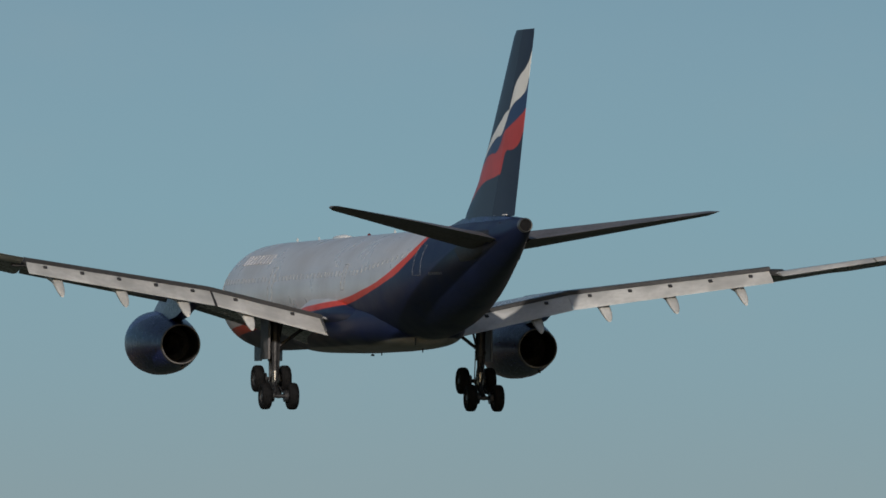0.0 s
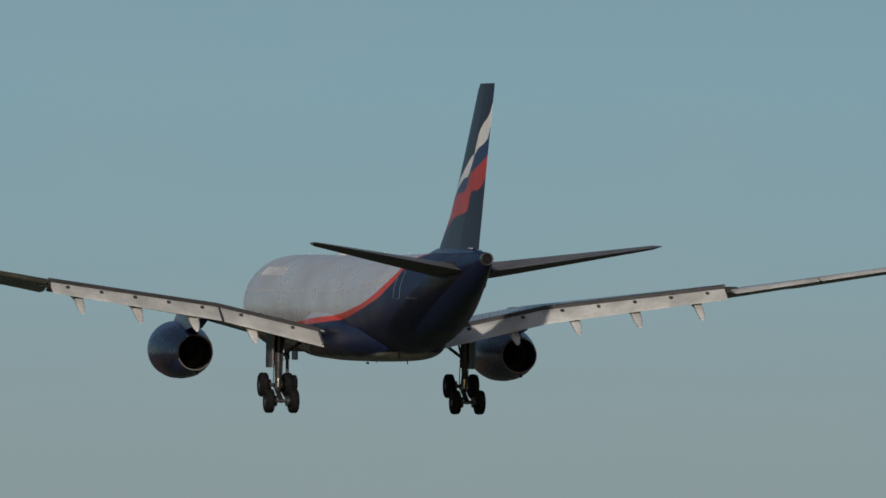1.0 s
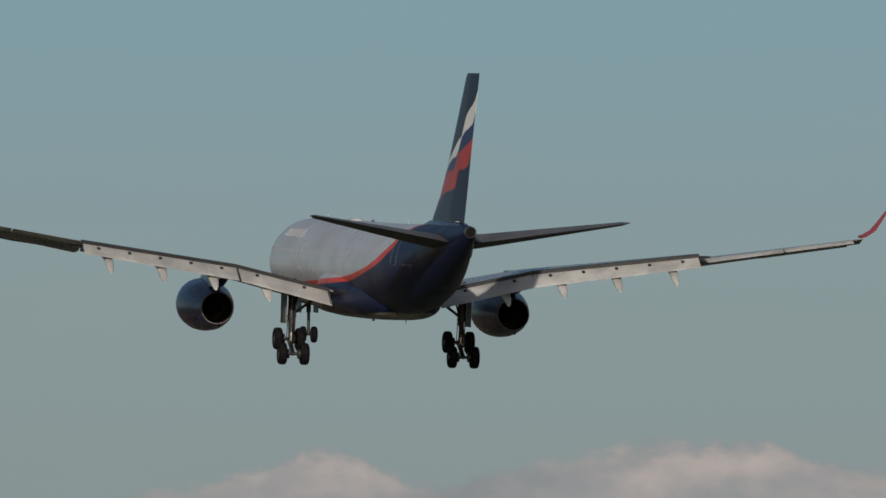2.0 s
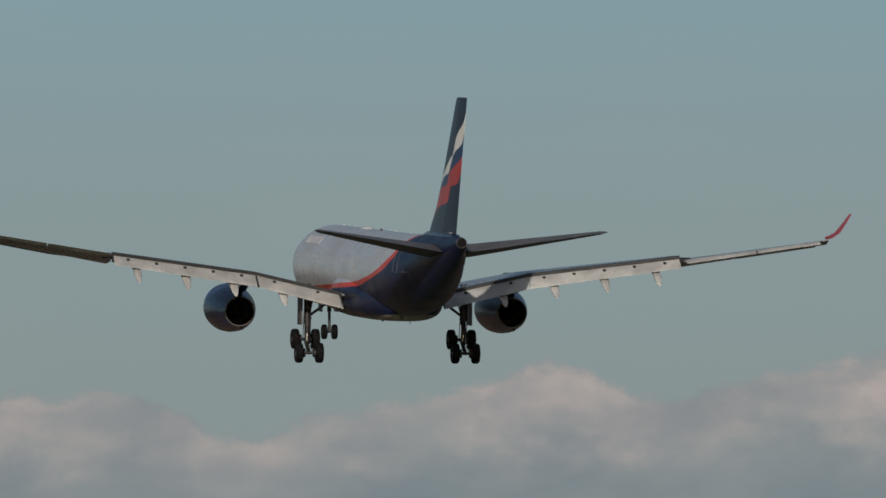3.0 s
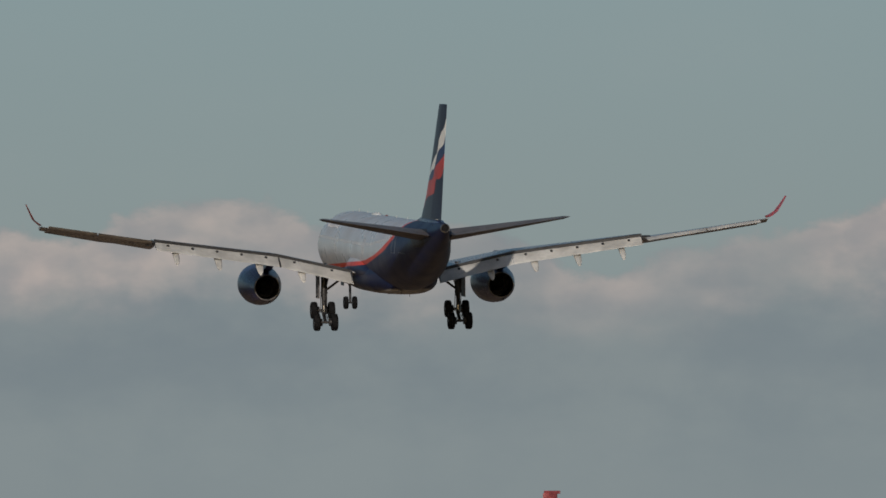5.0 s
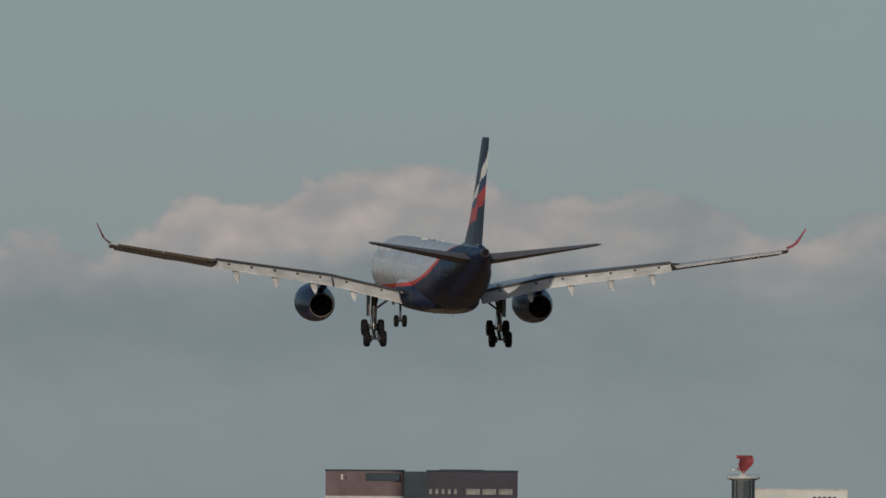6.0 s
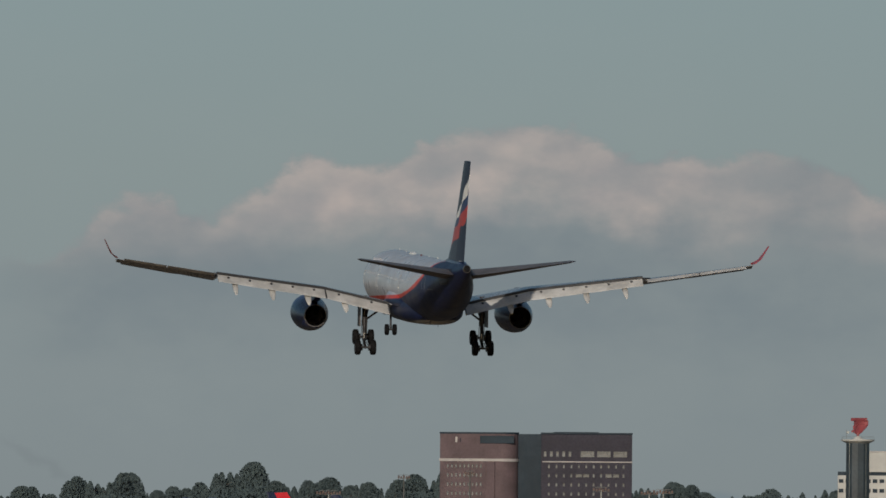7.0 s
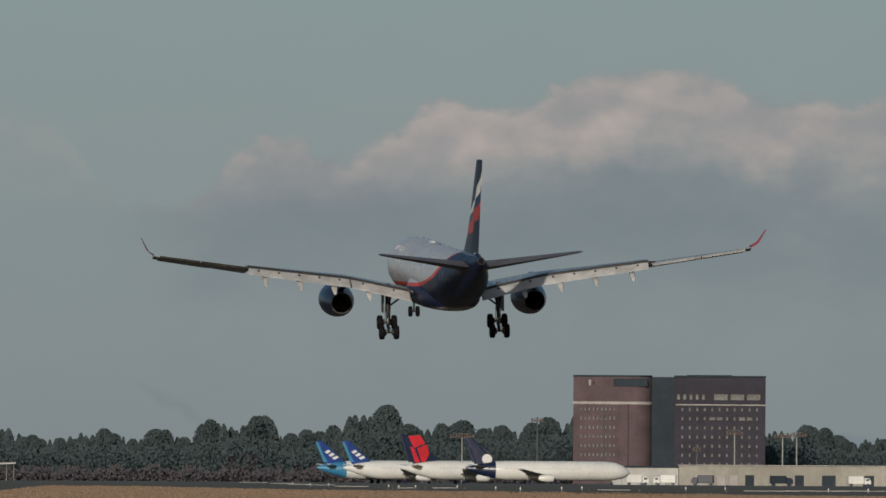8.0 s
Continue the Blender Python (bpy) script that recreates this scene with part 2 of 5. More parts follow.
# crest of the cloud bank: bearing and height in degrees
CREST = ((3.6, 1.30), (4.63, 1.56), (4.9, 1.44), (5.2, 1.16), (5.47, 1.24), (5.63, 1.38), (5.87, 1.42), (5.95, 1.35), (6.28, 1.5), (6.51, 1.595), (6.68, 1.565), (6.99, 1.655),
         (7.23, 1.71), (7.46, 1.74), (7.68, 1.69), (7.89, 1.607), (8.01, 1.63), (8.18, 1.583), (8.42, 1.63), (8.7, 1.54), (8.93, 1.44), (9.15, 1.50), (9.4, 1.54),
         (9.66, 1.60), (10.0, 1.69), (10.27, 1.76), (10.7, 1.64), (11.3, 1.75), (12.0, 1.81), (12.4, 1.72), (13.4, 1.58))
# how brightly the heads of the bank catch the sun along its length
SUNLIT = ((3.6, 0.2), (5.1, 0.25), (5.5, 0.8), (5.95, 0.7), (6.4, 0.9), (7.5, 1.0), (7.9, 0.9), (8.15, 0.8), (8.4, 0.65), (8.65, 0.45), (8.85, 0.7), (9.25, 0.6), (9.7, 0.5), (9.95, 0.95), (10.5, 0.95), (10.8, 0.55), (11.3, 0.75), (12.1, 1.0), (12.6, 0.7), (13.4, 0.5))


def sky_material():
    n = Nodes("evening_sky")
    v = n.coords()
    x, y, z = n.xyz(v)
    az = n.math("MULTIPLY", n.math("ARCTAN2", x, y), 57.2958)
    el = n.math("MULTIPLY", n.math("SUBTRACT", z, EYE), 57.2958 / SKY_R)
    ramp = n.add("ShaderNodeValToRGB")
    stops = ((0.0, (0.212, 0.246, 0.256)), (0.10, (0.232, 0.274, 0.282)), (0.22, (0.243, 0.294, 0.295)), (0.36, (0.240, 0.312, 0.322)),
             (0.46, (0.222, 0.328, 0.360)), (0.56, (0.205, 0.332, 0.380)), (0.66, (0.194, 0.312, 0.370)), (1.0, (0.11, 0.21, 0.30)))
    while len(ramp.color_ramp.elements) < len(stops):
        ramp.color_ramp.elements.new(0.5)
    for e, (p, c) in zip(ramp.color_ramp.elements, stops):
        e.position, e.color = p, (*c, 1)
    n.put(n.math("DIVIDE", el, 7.0), ramp.inputs[0])
    flat = n.add("ShaderNodeCombineXYZ")
    n.put(az, flat.inputs[0])
    n.put(n.math("MULTIPLY", el, 1.5), flat.inputs[1])
    p = flat.outputs[0]
    top = n.curve(az, CREST, 0.0, 2.0)
    lump = n.noise(3.0, 6, p, 0.55)
    fluff = n.noise(9.0, 3.5, p, 0.55)
    edge = n.math("ADD", top, n.math("ADD", n.math("MULTIPLY", n.math("SUBTRACT", lump, 0.5), 0.2), n.math("MULTIPLY", n.math("SUBTRACT", fluff, 0.5), 0.12)))
    depth = n.math("SUBTRACT", edge, el)
    body = n.math("MULTIPLY", n.step(depth, -0.02, 0.06), n.step(az, 5.0, 5.55, 0.15, 1.0))
    # sunlit heads thin out downwards into grey haze
    lit = n.math("MULTIPLY", n.step(depth, -0.015, 0.06), n.step(n.math("ADD", depth, n.math("MULTIPLY", n.math("SUBTRACT", n.noise(2.6, 4, p, 0.5), 0.5), 0.5)), 0.12, 0.5, 1.0, 0.0))
    patch = n.step(n.noise(2.2, 4, p, 0.55), 0.3, 0.7)
    wisps = n.step(n.noise(5.0, 3.5, p, 0.5), 0.3, 0.72)
    lit = n.math("MULTIPLY", lit, n.math("ADD", n.math("ADD", n.math("MULTIPLY", patch, 0.3), 0.5), n.math("MULTIPLY", wisps, 0.25)), clamp=True)
    lit = n.math("MULTIPLY", lit, n.math("MULTIPLY", n.step(el, 1.06, 1.34), n.curve(az, SUNLIT, 0.0, 1.0)))
    under = n.mix(n.step(n.noise(1.6, 4, p), 0.3, 0.7), (0.186, 0.224, 0.244), (0.222, 0.258, 0.268))
    low = n.step(el, 0.1, 1.25)
    shade = n.mix(low, ramp.outputs[0], under)
    c = n.mix(body, ramp.outputs[0], shade)
    # billows: the sides of the heads turned to the sun are paler than those turned away
    shift = n.add("ShaderNodeVectorMath")
    n.put(p, shift.inputs[0])
    shift.inputs[1].default_value = (0.07, -0.12, 0.0)
    relief = n.math("SUBTRACT", n.noise(2.7, 4, p, 0.45), n.noise(2.7, 4, shift.outputs[0], 0.45))
    puff = n.mix(n.step(relief, -0.2, 0.2), (0.335, 0.315, 0.312), (0.475, 0.408, 0.372))
    c = n.mix(n.math("MULTIPLY", lit, 0.95), c, puff)
    # thin dark smoke that drifts above the woods
    drift = n.math("ADD", n.math("MULTIPLY", n.math("SUBTRACT", az, 5.30), -0.55), 0.33)
    smoke = n.math("MULTIPLY", n.step(n.math("ABSOLUTE", n.math("SUBTRACT", el, n.math("ADD", drift, n.math("MULTIPLY", n.math("SUBTRACT", fluff, 0.5), 0.1)))), 0.0, 0.045, 1.0, 0.0), n.math("MULTIPLY", n.step(az, 5.12, 5.3), n.step(az, 5.4, 5.56, 1.0, 0.0)))
    c = n.mix(n.math("MULTIPLY", smoke, 0.2), c, (0.15, 0.17, 0.185))
    # a far blue ridge
    hill = n.math("POWER", 2.718, n.math("MULTIPLY", n.math("POWER", n.math("DIVIDE", n.math("SUBTRACT", az, 8.15), 0.4), 2.0), -1.0))
    ridge = n.math("ADD", n.math("MULTIPLY", hill, 0.2), n.math("MULTIPLY", n.math("SUBTRACT", lump, 0.5), 0.08))
    c = n.mix(n.math("MULTIPLY", n.step(n.math("SUBTRACT", ridge, el), -0.01, 0.03), 0.5), c, (0.165, 0.215, 0.245))
    # a pale streaky veil higher up
    veil = n.step(n.noise(0.9, 5, p), 0.45, 0.8)
    c = n.mix(n.math("MULTIPLY", veil, 0.10), c, (0.30, 0.34, 0.34))
    e = n.add("ShaderNodeEmission")
    n.put(c, e.inputs[0])
    n.put(e.outputs[0], n.tree.nodes["Material Output"].inputs[0])
    return n.mat


def sky_backdrop():
    bm = B()
    loops = []
    for i in range(97):
        a = radians(-60 + 130 * i / 96)
        loops.append([(math.sin(a) * SKY_R, math.cos(a) * SKY_R, z) for z in (-12, 60, 150, 300, 700, 1300)])
    loft(bm, loops, caps=False, closed=False)
    ob = part("backdrop", bm, sky_material())
    return tagged(ob, "hazy evening sky with a bank of sunlit pinkish clouds", "sky", kind="structure")


def ground_material():
    n = Nodes("airfield_ground")
    v = n.coords()
    x, y, z = n.xyz(v)
    dist = n.math("POWER", n.math("ADD", n.math("MULTIPLY", x, x), n.math("MULTIPLY", y, y)), 0.5)
    big = n.noise(0.004, 5, v)
    mid = n.noise(0.06, 5, v)
    fine = n.noise(2.5, 4, v)
    straw = n.mix(n.step(mid, 0.3, 0.7), (0.30, 0.19, 0.115), (0.23, 0.15, 0.09))
    straw = n.mix(n.math("MULTIPLY", n.step(fine, 0.4, 0.8), 0.4), straw, (0.2, 0.12, 0.065))
    dark = n.mix(n.step(mid, 0.3, 0.7), (0.052, 0.055, 0.04), (0.085, 0.075, 0.05))
    border = n.math("ADD", dist, n.math("MULTIPLY", n.math("SUBTRACT", big, 0.5), 500))
    c = n.mix(n.step(border, 1100, 1350), straw, dark)
    c = n.mix(n.step(dist, 3050, 3120), c, n.mix(n.step(mid, 0.3, 0.7), (0.060, 0.058, 0.048), (0.085, 0.08, 0.066)))
    # unseen near ground is made dark green to cut brown bounce on the airliner
    c = n.mix(n.step(border, 900, 1000), n.mix(n.step(mid, 0.3, 0.7), (0.035, 0.05, 0.028), (0.06, 0.066, 0.035)), c)
    return n.finish(c, 0.9, 0.0, 0.3, 3.0)


def ground():
    bm = B()
    loops = []
    for r in (0.5, 200, 600, 1000, 1500, 2000, 2300, 2700, 3100, 3600, 4200, 4870):
        loops.append([(r * math.cos(2 * math.pi * i / 96), r * math.sin(2 * math.pi * i / 96), 0) for i in range(96)])
    loft(bm, loops, caps=False)
    bm.faces.new([v for v in bm.verts if v.co.length < 1][::1])
    return tagged(part("ground", bm, ground_material(), smooth=False), "flat airfield of dry straw grass and dark turf", "ground", kind="structure")


def dry_grass():
    """Straw-coloured tufts on the near part of the airfield."""
    limit = ((4.3, 1100), (4.61, 1170), (4.83, 2030), (5.2, 2030), (5.56, 1750), (5.9, 1560), (6.46, 1540), (7.2, 1450), (7.9, 1290), (8.9, 1250))
    rng = random.Random(5)
    verts, faces = [], []
    for i in range(15000):
        az = rng.uniform(4.35, 8.85)
        for (a0, d0), (a1, d1) in zip(limit, limit[1:]):
            if a0 <= az <= a1:
                far_end = d0 + (d1 - d0) * (az - a0) / (a1 - a0)
        d = rng.uniform(900, far_end * rng.uniform(0.97, 1.03))
        c = far(az, d)
        h = rng.uniform(0.12, 0.24)
        for k in range(6):
            x, y = c.x + rng.uniform(-0.8, 0.8), c.y + rng.uniform(-0.8, 0.8)
            w, a, lean = rng.uniform(0.06, 0.2), rng.uniform(-0.9, 0.9), rng.uniform(-0.15, 0.15)
            dx, dy = math.cos(a) * w, math.sin(a) * w
            hh = h * rng.uniform(0.6, 1.1)
            b = len(verts)
            verts += [(x - dx, y - dy, -0.02), (x + dx, y + dy, -0.02), (x + dx * 0.4 + lean, y + dy * 0.4 + 0.05, hh * 0.8), (x - dx * 0.3 + lean, y - dy * 0.3 + 0.08, hh)]
            faces.append((b, b + 1, b + 2, b + 3))
    me = bpy.data.meshes.new("dry_grass")
    me.from_pydata(verts, [], faces)
    n = Nodes("straw_blades")
    isle = n.add("ShaderNodeNewGeometry").outputs["Random Per Island"]
    c = n.mix(isle, (0.225, 0.15, 0.10), (0.16, 0.108, 0.075))
    c = n.mix(n.step(n.noise(0.02, 4), 0.35, 0.7), c, (0.15, 0.112, 0.075))
    me.materials.append(n.finish(c, 0.9))
    return tagged(new("dry_grass", me), "dry straw-coloured grass on the airfield", "grass", kind="stuff")


sky_backdrop()
ground()
dry_grass()



# ---- the landing airliner: +Y ahead, origin on the fuselage axis over the main gear ----
def thing(name, label, category, group="", at=None):
    e = new(name)
    e.empty_display_size = 1.0
    if at is not None:
        e.matrix_basis = at
    return tagged(e, label, category, group)


HULL = ((32.0, -1.15, 0.06, 0.06), (31.75, -1.12, 0.5, 0.45), (31.2, -1.06, 0.9, 0.85), (30.2, -0.92, 1.4, 1.32), (29.0, -0.76, 1.82, 1.78), (27.2, -0.56, 2.3, 2.34),
        (25.0, -0.44, 2.64, 2.7), (22.0, -0.4, 2.8, 2.81), (18, -0.4, 2.82, 2.82), (12, -0.4, 2.82, 2.82), (6, -0.4, 2.82, 2.82), (0, -0.4, 2.82, 2.82), (-5, -0.4, 2.82, 2.82),
        (-9, -0.37, 2.8, 2.81), (-12, -0.27, 2.69, 2.75), (-15, -0.05, 2.47, 2.56), (-18, 0.29, 2.14, 2.27), (-21, 0.7, 1.72, 1.92), (-24, 1.15, 1.27, 1.5),
        (-26.5, 1.54, 0.91, 1.11), (-28.5, 1.9, 0.6, 0.76), (-29.6, 2.13, 0.44, 0.48), (-30.05, 2.22, 0.36, 0.37))


def hull_at(y):
    """Axis height, half width and half height of the hull, eased through its stations."""
    for i in range(len(HULL) - 1):
        if HULL[i][0] >= y >= HULL[i + 1][0]:
            a, b = HULL[i], HULL[i + 1]
            p, q = HULL[max(0, i - 1)], HULL[min(len(HULL) - 1, i + 2)]
            h = b[0] - a[0]
            f = (y - a[0]) / h
            out = []
            for k in (1, 2, 3):
                m0, m1 = (b[k] - p[k]) / (b[0] - p[0]) * h, (q[k] - a[k]) / (q[0] - a[0]) * h
                out.append((2 * f ** 3 - 3 * f ** 2 + 1) * a[k] + (f ** 3 - 2 * f ** 2 + f) * m0 + (3 * f ** 2 - 2 * f ** 3) * b[k] + (f ** 3 - f ** 2) * m1)
            return out
    return [-0.4, 2.82, 2.82]


def wing_line(x):
    """Leading edge y, flap hinge y, z of the flap top, thickness and full-chord trailing edge y at span x."""
    pts = ((2.4, 9.1, -1.0, -2.05, 1.45, -2.4), (3.4, 8.4, -1.1, -1.75, 1.35, -2.6), (9.4, 4.7, -1.5, -0.40, 0.95, -3.0), (19.5, -1.05, -3.7, 0.93, 0.55, -5.0), (28.95, -6.5, -8.2, 2.26, 0.32, -8.85))
    for a, b in zip(pts, pts[1:]):
        if x <= b[0]:
            f = (x - a[0]) / (b[0] - a[0])
            return [p + (q - p) * f for p, q in zip(a[1:], b[1:])]
    return list(pts[-1][1:])


def wheel(parent, at, radius, width, name="wheel"):
    """A tyre with rounded shoulders round a dished hub, axle along x."""
    w, r = width / 2, radius
    bm = B()
    lathe(bm, [(-w * 0.8, r * 0.55), (-w, r * 0.68), (-w, r * 0.84), (-w * 0.82, r * 0.95), (-w * 0.4, r), (-w * 0.36, r * 0.985), (-w * 0.3, r), (w * 0.3, r), (w * 0.36, r * 0.985), (w * 0.4, r),
               (w * 0.82, r * 0.95), (w, r * 0.84), (w, r * 0.68), (w * 0.8, r * 0.55), (-w * 0.8, r * 0.55)], 32, "x")
    tyre = part(name, bm, "rubber", parent, at=at)
    bm = B()
    lathe(bm, [(-w * 0.85, 0.001), (-w * 0.85, r * 0.2), (-w * 0.45, r * 0.3), (-w * 0.5, r * 0.5), (-w * 0.82, r * 0.56), (w * 0.82, r * 0.56), (w * 0.5, r * 0.5), (w * 0.45, r * 0.3), (w * 0.85, r * 0.2), (w * 0.85, 0.001)], 24, "x")
    for i in range(8):
        a = 2 * math.pi * i / 8
        rod(bm, (-w * 0.62, r * 0.4 * math.cos(a), r * 0.4 * math.sin(a)), (w * 0.62, r * 0.4 * math.cos(a), r * 0.4 * math.sin(a)), r * 0.05, n=6)
    part("hub", bm, "steel", tyre)
    return tyre


def outer_drop(x):
    """How far the panel outboard of the flaps lies below the line of the flaps."""
    return max(0.0, 0.26 - 0.026 * (x - 19.5)) if x > 19.455 else 0.0


def build_wing(plane, s):
    """s: 1 for the starboard side, -1 for the port side."""
    def sec(x, full, twist=2.0):
        le, hinge, z, th, te = wing_line(x)
        end = te + 0.9 if full else hinge
        ch = le - end
        z -= outer_drop(x)
        th *= 1.2 if full else 1.0
        return foil(s * x, le, z - 0.08 + ch * math.sin(radians(twist)), ch, th, twist, WING)
    bm = B()
    loft(bm, [sec(x, False, -0.3) for x in (2.0, 3.4, 6.4, 9.4, 12.5, 16, 19.45)])
    loft(bm, [sec(x, x > 19.5, -1.0 - 0.3 * (x - 19.4)) for x in (19.46, 19.7, 23, 26, 28.95)])
    wing = part("wing", bm, "wing", plane)
    # drooped aileron panels
    for x0, x1 in ((19.75, 24.2), (24.3, 28.3)):
        bm = B()
        rows = []
        for x in (x0, x1):
            le, hinge, z, th, te = wing_line(x)
            rows.append(foil(s * x, te + 0.93, z - outer_drop(x) - 0.06 - 0.9 * math.sin(radians(1.0 + 0.3 * (x - 19.4))), 1.05 - 0.035 * (x - 19.5), 0.17, 11 if s > 0 else -14))
        loft(bm, rows)
        part("aileron", bm, "flap", wing)
    # flaps
    for name, x0, x1, c0, c1 in (("inboard_flap", 3.45, 9.24 if s < 0 else 9.35, 1.88, 1.66), ("outboard_flap", 9.38, 19.4, 1.66, 1.32)):
        bm = B()
        rows = []
        steps = 6
        for i in range(steps + 1):
            f = i / steps
            x = x0 + (x1 - x0) * f
            le, hinge, z, th, te = wing_line(x)
            ch = c0 + (c1 - c0) * f
            rows.append(foil(s * x, hinge + 0.06, z - 0.17, ch, 0.17, 29))
        loft(bm, rows)
        flap = part(name, bm, "flap", plane, "pale grey lowered flap")
        if name == "inboard_flap":
            bm = B()
            le, hinge, z, th, te = wing_line(x0)
            box(bm, (0.1, 1.7, 0.22), (s * (x0 + 0.05), hinge - 0.7, z - 0.5), pose(0, 0, 0, 29), 0.02)
            part("end_plate", bm, "metal", flap)
        # small dark boxes that stand for the track roller openings on the upper side
        for i in range(2 if name == "inboard_flap" else 5):
            f = (0.28, 0.8)[i] if name == "inboard_flap" else (0.1, 0.3, 0.5, 0.7, 0.9)[i]
            x = x0 + (x1 - x0) * f
            le, hinge, z, th, te = wing_line(x)
            bm = B()
            box(bm, (0.2, 0.22, 0.1), (s * x, hinge - 0.42, z - 0.34), pose(0, 0, 0, 27), 0.02)
            part("flap_pad", bm, "dark", flap)
    # solid dark strip painting the shade of the slot between wing and flaps, and a dark box in the gap between the two
    # flaps
    bm = B()
    loft(bm, [[(s * x, wing_line(x)[1] + dy, wing_line(x)[2] + dz) for dy, dz in ((-0.1, 0.0), (-0.1, -0.2), (0.25, -0.2), (0.25, 0.04))] for x in (3.4, 6.4, 9.4, 12.5, 16, 19.45)])
    part("flap_slot", bm, "dark", wing)
    if s < 0:
        le, hinge, z, th, te = wing_line(9.31)
        bm = B()
        box(bm, (0.16, 1.55, 0.05), (s * 9.31, hinge - 0.66, z - 0.58), pose(0, 0, 0, 29))
        part("flap_gap", bm, "dark", wing)
    # hinge fairing at the flap's outer end
    le, hinge, z, th, te = wing_line(19.6)
    bm = B()
    box(bm, (0.75, 0.5, 0.3), (s * 19.8, hinge - 0.15, z - 0.3), pose(0, 0, 0, 12), 0.05)
    part("aileron_hinge_fairing", bm, "dark", wing)
    # raised spoiler edges
    bm = B()
    loft(bm, [foil(s * x, wing_line(x)[1] + 1.1, wing_line(x)[2] + 0.03, 1.05, 0.05, 0) for x in (5.2, 9.2)])
    part("spoiler", bm, "wing", wing)
    bm = B()
    loft(bm, [foil(s * x, wing_line(x)[1] + 0.95, wing_line(x)[2] + 0.02, 0.9, 0.05, 0) for x in (9.6, 14.0, 18.6)])
    part("spoiler", bm, "wing", wing)
    # drooped slats along the leading edge
    for x0, x1 in ((4.3, 8.7), (10.2, 19.0), (19.1, 28.4)):
        bm = B()
        rows = []
        for x in (x0, (x0 + x1) / 2, x1):
            le, hinge, z, th, te = wing_line(x)
            size = 1.1 - 0.02 * x
            rows.append(foil(s * x, le + 0.75 * size, z - outer_drop(x) - 0.13 - 0.72 * size, size, 0.16, -30))
        loft(bm, rows)
        part("slat", bm, "wing", wing)
    # winglet
    bm = B()
    le, hinge, z, th, te = wing_line(28.95)
    rows = []
    for f in (0, 0.12, 0.3, 0.65, 1):
        lift = f ** 1.15
        y0 = le - 2.1 * f
        rows.append([(s * (28.93 + 0.3 * min(1, f * 3.3) + 0.97 * f - 0.03 * w), y0 - (2.35 - 1.55 * f) * u, z + 0.02 + 1.68 * lift + 0.18 * (1 - f) * w * (1 - min(1, f * 3))) for u, w in FOIL])
    loft(bm, rows)
    part("winglet", bm, "red", wing, "red upswept winglet")
    # flap track fairings: canoe pods that droop with the flaps
    for x, w in ((7.55, 0.3), (11.0, 0.31), (14.35, 0.3), (17.8, 0.26)):
        le, hinge, z, th, te = wing_line(x)
        bm = B()
        loops = []
        for dy, zt, zb, f in ((2.6, -0.25, -0.35, 0.2), (1.7, -0.28, -0.8, 0.85), (0.5, -0.35, -1.0, 1.0), (-0.3, -0.62, -1.14, 1.0), (-1.0, -0.98, -1.42, 0.95), (-1.5, -1.29, -1.62, 0.82), (-1.85, -1.54, -1.76, 0.58), (-2.02, -1.7, -1.8, 0.3)):
            h = zt - zb
            half = [(a * w * f, z + zt - q * h) for a, q in ((0.55, 0.0), (0.88, 0.06), (1.0, 0.2), (0.92, 0.5), (0.66, 0.8), (0.25, 0.97))]
            loops.append([(s * x + a, hinge + dy, zz) for a, zz in half] + [(s * x - a, hinge + dy, zz) for a, zz in half[::-1]])
        loft(bm, loops)
        part("flap_track_fairing", bm, "flap", wing)
    return wing


